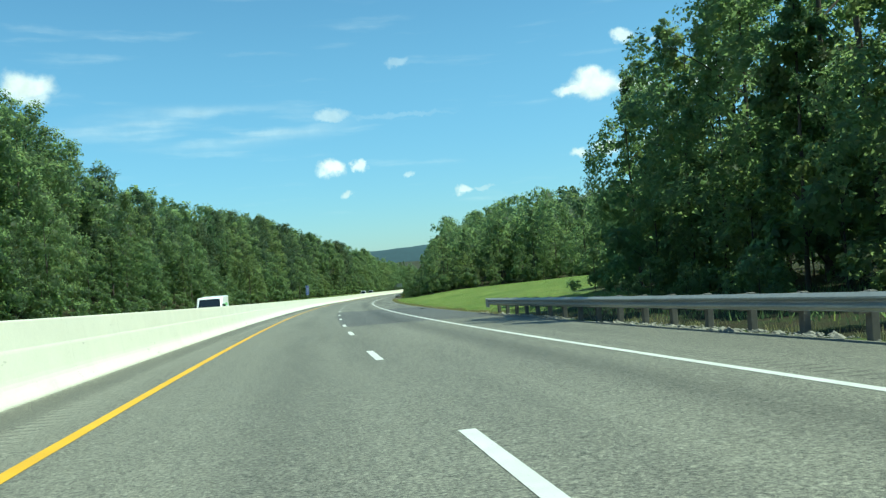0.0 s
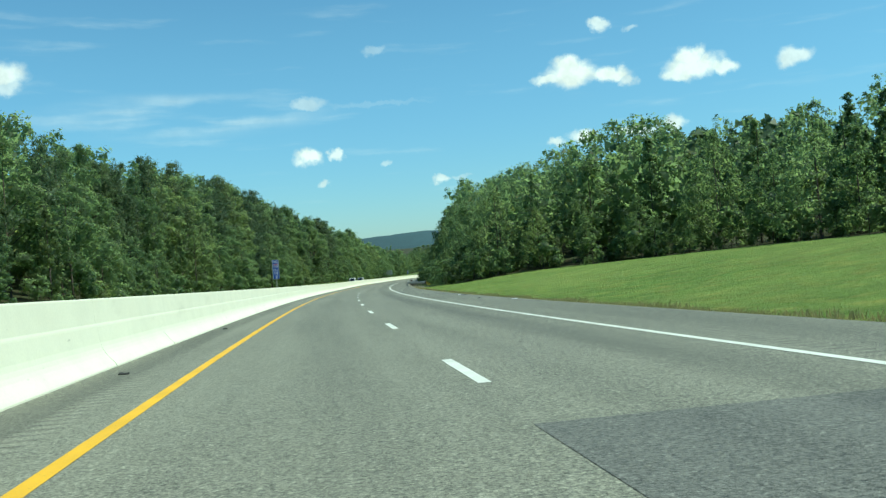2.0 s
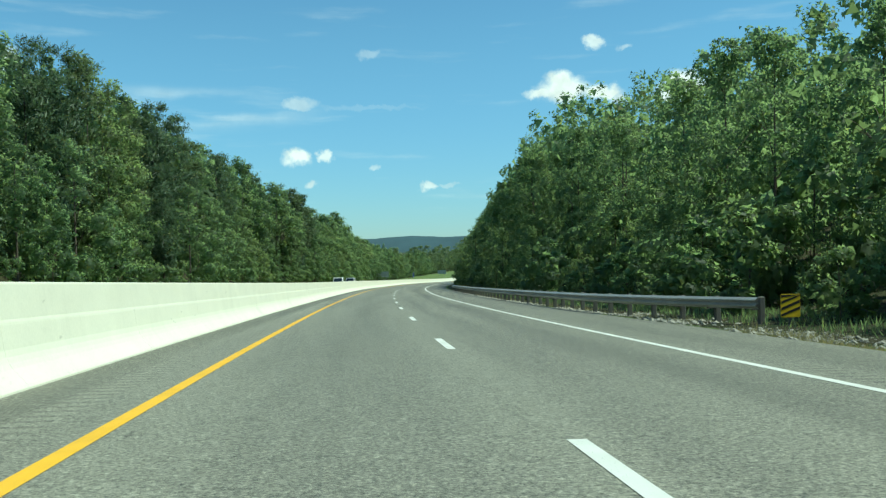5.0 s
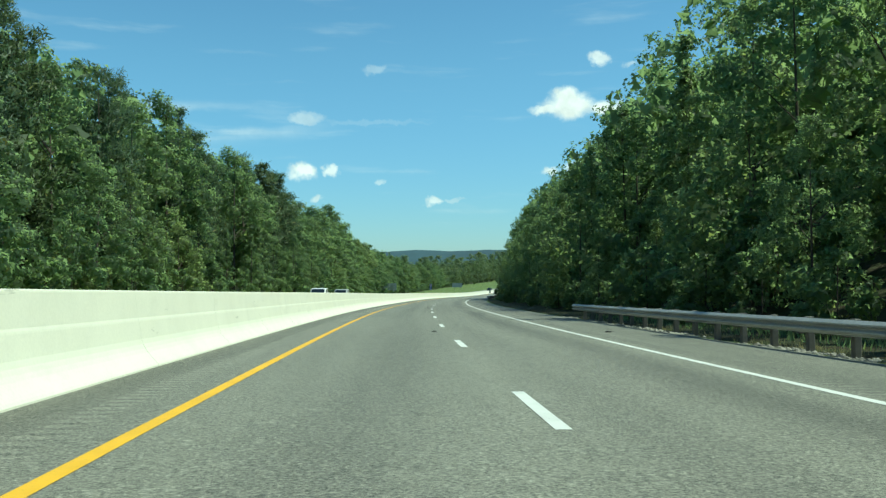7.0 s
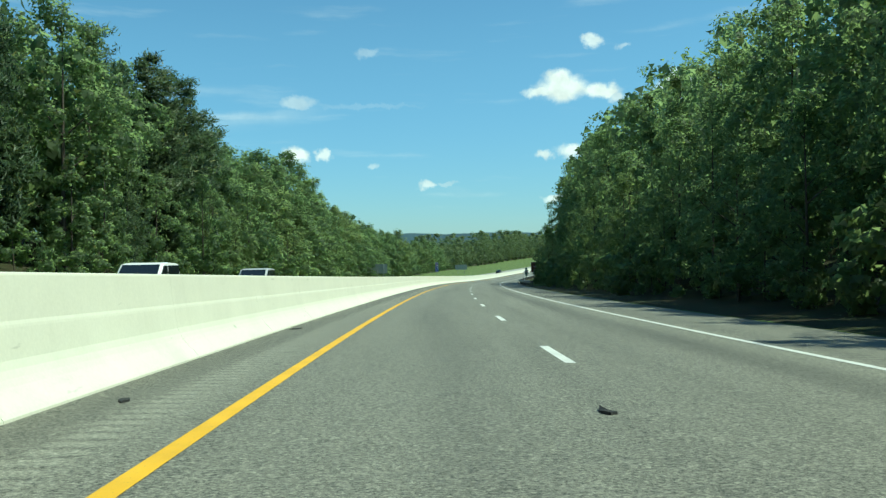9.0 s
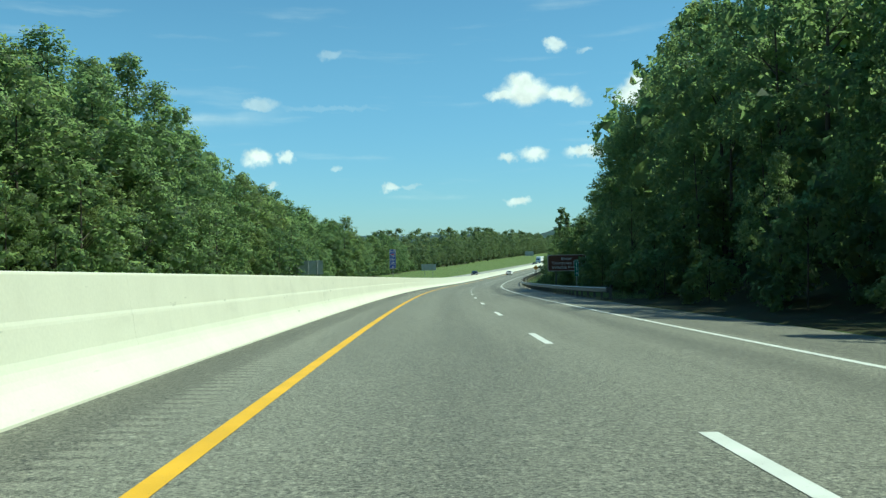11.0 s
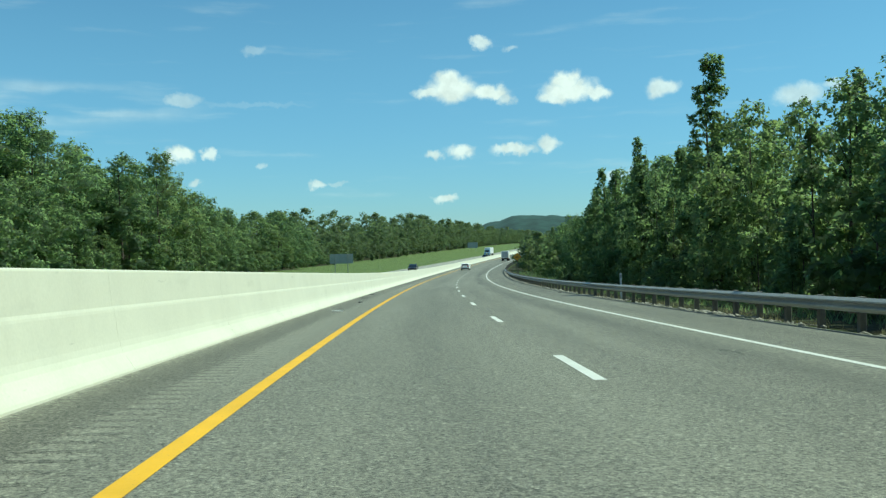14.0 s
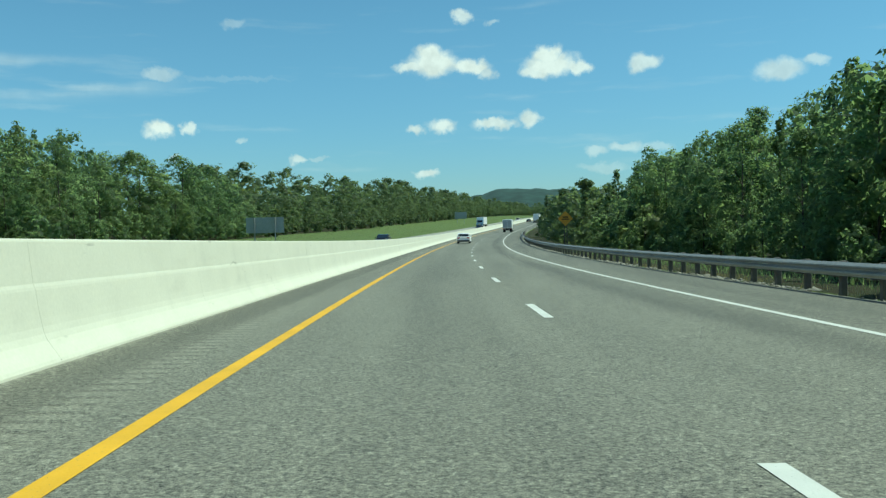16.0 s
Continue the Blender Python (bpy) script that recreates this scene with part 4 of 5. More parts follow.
spots, yonder = [], []
for side in (1, -1):
    for off in (10.5, 19, 27) if side > 0 else (11.5, 18, 26):
        for s, d in along(side, -20.0 if side > 0 else 40.0, 700.0, 7.0 if off < 15 else 8.5, off, (-1.5, 1.5)):
            tall = min(top_at(side, s, d) * rng.uniform(0.92, 1.1), 36) - float(terr(s, d))
            if side > 0 and (s < 62 or s > 500):
                tall = min(tall, 12.0) if s > 500 and off < 20 else 0
            if side > 0 and 270 < s < 480 and off < 15:
                tall = min(tall, (d - (8.0 if s < 445 else 6.8)) * 1.42)
            if tall > 4:
                spots.append((s, d, min(tall, 25), [0, 1, 2] if side > 0 else [0, 4, 1, 2]))
for side in (1, -1):
    for off in (35, 43, 52, 61, 71, 83, 97, 113):
        for s, d in along(side, -60.0, 700.0, 8.5 + off * 0.04, off, (-4, 4)):
            if not (side > 0 and s > 480):
                yonder.append((s, d, rng.uniform(9, 14), [0, 1, 2]))
wood("woods_beyond", "green woods that go on behind the forest edge", yonder, 8, 90, 1.1, 2)
wood("woods", "dense green mixed woods behind the forest edge", spots, 5, 1700, 0.175, 14, LEAF)
spots = []
for off in (-4.5, -2, 3, 10, 20):
    s = 715.0
    while s < 1700:
        s += rng.uniform(6, 10) * (1 if s < 1200 else 1.7)
        d = float(left_line(s)) - 3 - off + rng.uniform(-2, 2)
        tall = float(far_top(s)) * (rng.uniform(0.12, 0.26) if off < -4 else rng.uniform(0.3, 0.62) if off < 0 else rng.uniform(0.42, 1.0) if off == 3 else rng.uniform(0.52, 1.18)) - float(terr(s, d))
        spots.append((s, d, tall, [0, 1, 1, 2]))
for off in (-1.5, 4, 11):
    s = 652.0
    while s < 1350:
        s += rng.uniform(6, 10)
        d = float(tree_line(s)) + off + rng.uniform(-2, 2)
        spots.append((s, d, rng.uniform(5.5, 9.5), [2, 3, 4, 5]))
for i in range(90):
    s, d = rng.uniform(1520, 1720), rng.uniform(-70, 90)
    spots.append((s, d, rng.uniform(9, 16), [0, 1, 2]))
wood("far_woods", "distant green woods along the highway", spots, 6, 640, 0.32, 7, FAR_LEAF, 1.35, 1.7)


# ---- small builders ----
def part(name, me, parent, label="", m=None):
    o = new(name, me)
    o.parent = parent
    if m is not None:
        o.matrix_basis = m
    if label:
        tagged(o, label)
    return o


def box_mesh(name, x, y, z, mat, bevel=0.0):
    """A box of that size on the origin's plane, its edges broken."""
    bm = bmesh.new()
    bmesh.ops.create_cube(bm, size=1.0, matrix=Matrix.Translation((0, 0, z / 2)) @ Matrix.Diagonal((x, y, z, 1)))
    if bevel:
        bmesh.ops.bevel(bm, geom=bm.edges[:], offset=bevel, segments=1, affect="EDGES")
    me = bpy.data.meshes.new(name)
    bm.to_mesh(me)
    bm.free()
    me.materials.append(mat)
    return me


def plate(name, outline, thick, mat, y=0.0):
    """A flat shape in the x-z plane, its face towards -y."""
    n = len(outline)
    v = [(x, y, z) for x, z in outline] + [(x, y + thick, z) for x, z in outline]
    f = [tuple(range(n)), tuple(range(2 * n - 1, n - 1, -1))] + [(i, i + n, (i + 1) % n + n, (i + 1) % n) for i in range(n)]
    me = mesh(name, v, f, mat)
    bm = bmesh.new()
    bm.from_mesh(me)
    bmesh.ops.recalc_face_normals(bm, faces=bm.faces[:])
    bm.to_mesh(me)
    bm.free()
    return me


def rounded(w, h, r, z0=0.0, steps=4):
    out = []
    for cx, cz, a0 in ((w / 2 - r, h - r, 0), (-w / 2 + r, h - r, 90), (-w / 2 + r, r, 180), (w / 2 - r, r, 270)):
        for i in range(steps + 1):
            a = radians(a0 + 90 * i / steps)
            out.append((cx + r * math.cos(a), z0 + cz + r * math.sin(a)))
    return out


def frame_plate(name, w, h, r, line, thick, mat, z0=0.0, y=0.0):
    """A rounded border line in the x-z plane."""
    a, b = rounded(w, h, r, z0), [(x, z + 0) for x, z in rounded(w - 2 * line, h - 2 * line, max(r - line, 0.005), z0 + line)]
    n = len(a)
    v = [(x, y, z) for x, z in a] + [(x, y, z) for x, z in b]
    return mesh(name, v, [(i, (i + 1) % n, (i + 1) % n + n, i + n) for i in range(n)], mat)


def text_mesh(words, wide, high, mat, y=0.0, z=0.0, x=0.0):
    """Words as a mesh in the x-z plane, centred on x and resting on z."""
    c = bpy.data.curves.new("words", "FONT")
    c.body, c.size, c.extrude = words, 1.0, 0.0
    tmp = bpy.data.objects.new("words", c)
    me = bpy.data.meshes.new_from_object(tmp)
    bpy.data.objects.remove(tmp)
    bpy.data.curves.remove(c)
    co = np.empty(len(me.vertices) * 3, np.float32)
    me.vertices.foreach_get("co", co)
    co = co.reshape(-1, 3)
    lo, hi = co.min(0), co.max(0)
    u = (co[:, 0] - (lo[0] + hi[0]) / 2) * wide / (hi[0] - lo[0]) + x
    w = (co[:, 1] - lo[1]) * high / (hi[1] - lo[1]) + z
    me.vertices.foreach_set("co", np.stack([u, np.full_like(u, y), w], 1).astype(np.float32).ravel())
    me.materials.clear()
    me.materials.append(mat)
    me.update()
    return me


def standing(s, d, z, turn=0.0):
    """A pose z metres over the lane's level, facing back along the road."""
    q = at(s, d)
    return pose(q[0], q[1], float(np.interp(s, SS, RZ)) + z, 0, 0, -math.degrees(np.interp(s, SS, HEAD)) - turn)


# ---- guardrails ----
def guardrail(s0, s1, flare):
    thing = tagged(new("guardrail"), "galvanised steel guardrail on posts beside the shoulder", "guardrail", "roadside guardrails")
    off = lambda s: 8.58 + flare * np.clip((s0 + 14 - s) / 14, 0, 1) ** 2
    wave = [(0.0, 0.365), (0.0, 0.385), (0.08, 0.43), (0.08, 0.465), (0.0, 0.505), (0.0, 0.53), (0.08, 0.57), (0.08, 0.60), (0.012, 0.655), (0.0, 0.665), (-0.012, 0.66), (-0.004, 0.645), (0.068, 0.595), (0.068, 0.575), (-0.012, 0.535), (-0.012, 0.5), (0.068, 0.46), (0.068, 0.435), (-0.012, 0.39), (-0.012, 0.365)]
    a = s0
    while a < s1 - 0.1:
        b = min(a + 7.62, s1)
        ss = np.linspace(a, b + 0.12, 5)
        ring = wave + [wave[0]]
        v = np.stack([at(ss, off(ss) - q + 0.08, z) for q, z in ring], 1).reshape(-1, 3)
        part("rail", mesh("rail", v, grid_faces(len(ss), len(ring), True), STEEL), thing)
        a = b
    post = box_mesh("post", 0.14, 0.16, 1.12, WOOD, 0.014)
    block = box_mesh("blockout", 0.2, 0.13, 0.33, WOOD, 0.01)
    k = 0
    for s in np.arange(s0 + 0.3, s1, 1.905):
        k += 1
        tilt = 1.2 * math.sin(k * 2.3)
        m = standing(s, off(s) + 0.37, 0) @ pose(0, 0, -0.45 - 0.0, tilt, 0.8 * math.cos(k * 1.7), 0)
        m.translation.z = at(s, off(s) + 0.37, -0.445)[2]
        q = part("post", post, thing, m=m)
        part("blockout", block, q, m=pose(-0.17, 0, 0.775))
    return thing


for s0, s1, flare in ((-60, 42.3, 0), (194.2, 285.5, 1.65), (432, 758, 0.8)):
    g = guardrail(s0, s1, flare)
    if s1 < 50:
        part("end_shoe", box_mesh("end_shoe", 0.12, 0.5, 0.42, STEEL, 0.03), g, "blunt steel end piece", standing(42.4, 8.62, 0) @ pose(0, 0, 0.24))

mk = tagged(new("object_marker"), "yellow and black striped marker panel at the guardrail end", "road sign")
mk.matrix_basis = standing(193.3, 10.75, -0.16)
part("panel", plate("panel", rounded(0.50, 0.58, 0.02, 0.27), 0.01, SIGN_YELLOW), mk)
for k in range(4):
    z = 0.34 + 0.16 * k - 0.06
    bar = [(-0.24, z), (0.24, z + 0.19), (0.24, z + 0.26), (-0.24, z + 0.07)]
    bar = [(x, min(max(q, 0.29), 0.83)) for x, q in bar]
    part("stripe", plate("stripe", bar, 0.002, BLACK, -0.004), mk)
part("post", box_mesh("post", 0.06, 0.06, 0.8, WOOD, 0.006), mk, m=pose(0, 0.05, -0.5))


# ---- signs ----
def blue_marker(s, mile, tenth, lift=0.0):
    t = tagged(new("mile_marker_sign"), "blue mile marker sign on a thin post on the barrier", "road sign", "blue mile markers")
    t.matrix_basis = standing(s, MID, 0)
    w, h, z = 0.465, 1.42, 1.89 + lift
    part("panel", plate("panel", rounded(w, h, 0.025, z), 0.006, SIGN_BLUE), t)
    part("back_brace", box_mesh("back_brace", 0.05, 0.03, 1.3, STEEL, 0.004), t, m=pose(0, 0.024, z + 0.04))
    part("border", frame_plate("border", w - 0.01, h - 0.01, 0.022, 0.014, 0, SIGN_WHITE, z + 0.005, -0.004), t)
    part("divider", plate("divider", [(-w / 2 + 0.01, z + 0.295), (w / 2 - 0.01, z + 0.295), (w / 2 - 0.01, z + 0.309), (-w / 2 + 0.01, z + 0.309)], 0.001, SIGN_WHITE, -0.005), t)
    part("word", text_mesh("EAST", 0.36, 0.145, SIGN_WHITE, -0.005, z + 1.2), t)
    shield = [(-0.10, 0.30), (0, 0.285), (0.10, 0.30), (0.155, 0.27), (0.165, 0.17), (0.13, 0.075), (0.06, 0.02), (0, 0.0), (-0.06, 0.02), (-0.13, 0.075), (-0.165, 0.17), (-0.155, 0.27)]
    q = part("route_shield", plate("route_shield", [(x, k + z + 0.82) for x, k in shield], 0.002, SIGN_WHITE, -0.005), t, "white-edged blue and red shield")
    part("shield_field", plate("shield_field", [(x * 0.9, k * 0.9 + z + 0.835) for x, k in shield], 0.002, SIGN_BLUE, -0.008), q)
    part("shield_top", plate("shield_top", [(-0.135, z + 1.04), (0.135, z + 1.04), (0.14, z + 1.075), (0.09, z + 1.10), (0, z + 1.088), (-0.09, z + 1.10), (-0.14, z + 1.075)], 0.002, SIGN_RED, -0.011), q)
    part("number", text_mesh("40", 0.22, 0.13, SIGN_WHITE, -0.0115, z + 0.89), q)
    part("word", text_mesh("MILE", 0.34, 0.13, SIGN_WHITE, -0.005, z + 0.60), t)
    part("number", text_mesh(mile, 0.25, 0.17, SIGN_WHITE, -0.005, z + 0.36), t)
    part("number", text_mesh(tenth, 0.16, 0.18, SIGN_WHITE, -0.005, z + 0.055), t)
    part("post", box_mesh("post", 0.045, 0.045, z + 0.1 - H + 0.25, STEEL, 0.004), t, m=pose(0, 0.03, H - 0.2))


blue_marker(135.15, "133", ".8")
blue_marker(445.45, "134", ".0", 0.09)

t = tagged(new("mile_post_sign"), "narrow green mile post sign on a thin post", "road sign")
t.matrix_basis = standing(444.6, 9.35, 0)
part("panel", plate("panel", rounded(0.30, 1.2, 0.02, 1.18), 0.006, SIGN_GREEN), t)
part("border", frame_plate("border", 0.29, 1.19, 0.018, 0.01, 0, SIGN_WHITE, 1.185, -0.004), t)
part("word", text_mesh("MILE", 0.22, 0.09, SIGN_WHITE, -0.005, 2.24), t)
for i, k in enumerate("134"):
    part("number", text_mesh(k, 0.07 if k == "1" else 0.15, 0.24, SIGN_WHITE, -0.005, 1.92 - 0.33 * i), t)
part("post", box_mesh("post", 0.05, 0.05, 3.2, STEEL, 0.004), t, m=pose(0, 0.03, -0.9))

t = tagged(new("refuge_sign"), "large brown recreation sign with white words on posts", "road sign")
t.matrix_basis = standing(492, 13.45, 0)
w, h, z = 4.75, 2.08, 1.86
part("panel", plate("panel", rounded(w, h, 0.16, z), 0.008, SIGN_BROWN), t)
part("border", frame_plate("border", w - 0.05, h - 0.05, 0.15, 0.055, 0, SIGN_WHITE, z + 0.025, -0.004), t)
for word, x, wide, k in (("Enter", 0, 1.3, 1.42), ("Tennessee", -0.635, 2.48, 0.86), ("Natl", 1.36, 1.03, 0.86), ("Wildlife", -0.91, 1.88, 0.30), ("Refuge", 1.01, 1.68, 0.30)):
    part("word", text_mesh(word, wide, 0.36, SIGN_WHITE, -0.006, z + k, x), t)
for x in (-1.35, 1.35):
    part("post", box_mesh("post", 0.15, 0.15, 4.6, WOOD, 0.01), t, m=pose(x, 0.1, -0.9))
for k in (0.4, 1.6):
    part("brace", box_mesh("brace", w - 0.3, 0.04, 0.08, STEEL, 0.005), t, m=pose(0, 0.03, z + k))

t = tagged(new("warning_sign"), "weathered orange diamond warning sign on two posts", "road sign")
t.matrix_basis = standing(638, 10.7, 0)
part("panel", plate("panel", [(0, 2.05), (0.72, 2.77), (0, 3.49), (-0.72, 2.77)], 0.006, SIGN_ORANGE), t)
part("border", plate("border", [(-0.36, 2.66), (0.36, 2.66), (0.36, 2.76), (-0.36, 2.76)], 0.002, BLACK, -0.004), t)
part("bar", plate("bar", [(-0.26, 2.86), (0.26, 2.86), (0.26, 2.96), (-0.26, 2.96)], 0.002, BLACK, -0.004), t)
for x in (-0.12, 0.12):
    part("post", box_mesh("post", 0.09, 0.06, 3.6, WOOD, 0.006), t, m=pose(x, 0.04, -0.9))


def sign_back(s, d, w, h, z, posts):
    """A big sign of the oncoming lanes: its bare back is towards us."""
    t = tagged(new("sign_back"), "bare grey back of a large road sign on posts", "road sign", "signs of the oncoming lanes")
    t.matrix_basis = standing(s, d, 0)
    n = max(3, round(h / 0.3))
    for k in range(n):
        part("panel", plate("panel", [(-w / 2, z + h * k / n + 0.006), (w / 2, z + h * k / n + 0.006), (w / 2, z + h * (k + 1) / n), (-w / 2, z + h * (k + 1) / n)], 0.03, ALUMINIUM), t)
    g = float(terr(s, d))
    for x in posts:
        part("post", box_mesh("post", 0.12, 0.14, z + h + 0.5 - g, STEEL, 0.01), t, m=pose(x, -0.09, g - 0.5))


sign_back(521, -25.4, 4.8, 2.2, 2.2, (-1.5, 0.0, 1.5))
sign_back(662.4, -24.3, 4.75, 1.95, 2.15, (-1.3, 1.3))
sign_back(959, -30, 5.4, 3.0, 2.7, (-1.6, 1.6))

t = tagged(new("delineator_post"), "slim white delineator post behind the guardrail", "post")
t.matrix_basis = standing(526.4, 9.35, 0)
part("stake", box_mesh("stake", 0.10, 0.03, 1.75, SIGN_WHITE, 0.006), t, m=pose(0, 0, -0.75))
part("reflector", plate("reflector", rounded(0.08, 0.16, 0.01, 0.76), 0.002, ALUMINIUM, -0.018), t)


# ---- vehicles ----
def hull(name, side, w, mat, tuck=0.10, smooth=False):
    """A closed side outline (y, z) carried across the car, drawn in a little at both flanks."""
    c = np.mean(side, 0)
    n, v = len(side), []
    for x, k in ((-w / 2, 1 - tuck), (-w / 2 + 0.10, 1.0), (w / 2 - 0.10, 1.0), (w / 2, 1 - tuck)):
        v += [(x, c[0] + (y - c[0]) * (1 - (1 - k) * 0.3), c[1] + (z - c[1]) * k) for y, z in side]
    f = [tuple(range(n)), tuple(range(4 * n - 1, 3 * n - 1, -1))]
    for r in range(3):
        f += [(r * n + i, r * n + n + i, r * n + n + (i + 1) % n, r * n + (i + 1) % n) for i in range(n)]
    me = mesh(name, v, f, mat)
    bm = bmesh.new()
    bm.from_mesh(me)
    bmesh.ops.recalc_face_normals(bm, faces=bm.faces[:])
    bm.to_mesh(me)
    bm.free()
    return me


def wheel_meshes(r, w):
    out = []
    for nm, ring, mat in (("tyre", [(r * 0.62, -w / 2), (r * 0.95, -w / 2), (r, -w * 0.35), (r, w * 0.35), (r * 0.95, w / 2), (r * 0.62, w / 2)], RUBBER), ("rim", [(0.02, -w * 0.3), (r * 0.2, -w * 0.42), (r * 0.6, -w * 0.3), (r * 0.63, -w * 0.46), (r * 0.63, w * 0.46), (r * 0.6, w * 0.3), (r * 0.2, w * 0.42), (0.02, w * 0.3)], CHROME)):
        n, k = 20, len(ring)
        v = [(x, q * math.cos(2 * math.pi * i / n), q * math.sin(2 * math.pi * i / n)) for i in range(n) for q, x in ring]
        f = [(i * k + j, i * k + (j + 1) % k, ((i + 1) % n) * k + (j + 1) % k, ((i + 1) % n) * k + j) for i in range(n) for j in range(k)]
        out.append(mesh(nm, v, f, mat, True))
    return out


def wheels(car, r, w, xs, ys):
    ty, ri = wheel_meshes(r, w)
    for y in ys:
        for x in (-xs, xs):
            q = part("wheel", ty, car, m=pose(x, y, r))
            part("rim", ri, q, "bare metal rim")


def patch(name, pts, mat, parent, label=""):
    """A pane or panel through four or more corners, with a little thickness."""
    p = [Vector(q) for q in pts]
    nrm = (p[1] - p[0]).cross(p[2] - p[0]).normalized() * 0.012
    n = len(p)
    v = [q + nrm for q in p] + [q - nrm for q in p]
    f = [tuple(range(n)), tuple(range(2 * n - 1, n - 1, -1))] + [(i, i + n, (i + 1) % n + n, (i + 1) % n) for i in range(n)]
    return part(name, mesh(name, v, f, mat), parent, label)


def saloon(label, paintwork, m, tall=1.45, long=4.7, wide=1.82, back=0.0):
    """A passenger car; y is ahead. back: how far the roof runs on to the tail."""
    c = tagged(new("car"), label, "car")
    c.matrix_basis = m
    L, h = long / 2, tall
    low = [(-L, 0.42), (-L + 0.05, 0.30), (-1.75, 0.24), (1.75, 0.24), (L - 0.05, 0.30), (L, 0.45), (L - 0.05, 0.68), (L - 0.5, 0.80), (0.95, 0.92), (-1.7 - back * 0.4, 0.98), (-L + 0.03, 0.94), (-L, 0.75)]
    part("body", hull("body", low, wide, paintwork, 0.08), c)
    ra, rb = -1.75 - back, 1.15
    cab = [(ra, 0.93), (ra + 0.55 - back * 0.25, h - 0.07), (-0.5, h), (0.05, h - 0.03), (rb, 0.9)]
    part("roof", hull("roof", cab, wide - 0.22, paintwork, 0.10), c)
    w2 = wide / 2 - 0.16
    y0, y1 = ra + 0.06, ra + 0.50 - back * 0.25
    patch("rear_window", [(-w2, y0 - 0.02, 0.99), (w2, y0 - 0.02, 0.99), (w2 - 0.08, y1 - 0.02, h - 0.12), (-w2 + 0.08, y1 - 0.02, h - 0.12)], GLASS, c, "dark rear window")
    patch("windscreen", [(-w2, rb + 0.015, 0.95), (w2, rb + 0.015, 0.95), (w2 - 0.08, 0.19, h - 0.08), (-w2 + 0.08, 0.19, h - 0.08)], GLASS, c, "dark windscreen")
    for x in (-1, 1):
        q = x * (wide / 2 - 0.095)
        patch("side_window", [(q, ra + 0.25, 0.97), (q, -0.42, 0.97), (q - x * 0.02, -0.42, h - 0.13), (q - x * 0.02, y1 + 0.05, h - 0.15)], GLASS, c)
        patch("side_window", [(q, -0.35, 0.97), (q, rb - 0.25, 0.97), (q - x * 0.02, 0.12, h - 0.13), (q - x * 0.02, -0.35, h - 0.13)], GLASS, c)
        part("tail_lamp", box_mesh("tail_lamp", 0.36, 0.06, 0.14, LAMP_RED, 0.02), c, "red tail lamp", pose(x * (wide / 2 - 0.27), -L + 0.01, 0.74))
        part("headlamp", box_mesh("headlamp", 0.36, 0.06, 0.14, CHROME, 0.02), c, "clear headlamp", pose(x * (wide / 2 - 0.27), L - 0.05, 0.60))
        part("mirror", box_mesh("mirror", 0.2, 0.12, 0.14, paintwork, 0.03), c, m=pose(x * (wide / 2 + 0.06), 0.8, 0.93))
    part("bumper", box_mesh("bumper", wide - 0.16, 0.1, 0.2, RUBBER, 0.03), c, "dark lower bumper", pose(0, -L + 0.02, 0.3))
    part("plate", box_mesh("plate", 0.31, 0.012, 0.15, SIGN_WHITE), c, m=pose(0, -L - 0.004, 0.6))
    wheels(c, 0.33, 0.22, wide / 2 - 0.12, (-1.4, 1.42))
    return c


def lorry(label, m, box_col, long, tall, wide=2.5, cab_col=None, door_col=None):
    """A box lorry; y is ahead."""
    c = tagged(new("truck"), label, "truck")
    c.matrix_basis = m
    part("cargo_box", box_mesh("cargo_box", wide, long, tall - 1.05, box_col, 0.05), c, m=pose(0, 0, 1.05))
    for x in (-1, 1):
        part("rear_door", box_mesh("rear_door", wide / 2 - 0.1, 0.03, tall - 1.35, door_col or box_col, 0.01), c, m=pose(x * (wide / 4 - 0.02), -long / 2 - 0.012, 1.2))
        part("tail_lamp", box_mesh("tail_lamp", 0.3, 0.05, 0.14, LAMP_RED, 0.01), c, "red tail lamp", pose(x * (wide / 2 - 0.3), -long / 2 - 0.02, 0.85))
        part("mud_flap", box_mesh("mud_flap", 0.55, 0.03, 0.6, RUBBER), c, m=pose(x * (wide / 2 - 0.35), -long / 2 + 0.35, 0.18))
    part("chassis", box_mesh("chassis", 1.0, long + 1.6, 0.3, RUBBER, 0.02), c, m=pose(0, 0.8, 0.72))
    part("bumper", box_mesh("bumper", wide - 0.2, 0.12, 0.16, RUBBER, 0.02), c, m=pose(0, -long / 2 - 0.02, 0.5))
    cab = [(long / 2 + 0.15, 0.55), (long / 2 + 0.15, 2.75), (long / 2 + 1.2, 2.7), (long / 2 + 1.75, 1.75), (long / 2 + 2.9, 1.55), (long / 2 + 3.0, 0.6)]
    part("cab", hull("cab", cab, wide - 0.2, cab_col or box_col, 0.05), c)
    y = long / 2
    patch("windscreen", [(-0.95, y + 1.78, 1.8), (0.95, y + 1.78, 1.8), (0.9, y + 1.25, 2.6), (-0.9, y + 1.25, 2.6)], GLASS, c, "dark windscreen")
    part("grille", box_mesh("grille", 1.1, 0.06, 0.7, CHROME, 0.03), c, "chrome grille", pose(0, y + 3.0, 0.75))
    wheels(c, 0.5, 0.35, wide / 2 - 0.25, (-long / 2 + 1.0, -long / 2 + 2.2, y + 2.2))
    return c


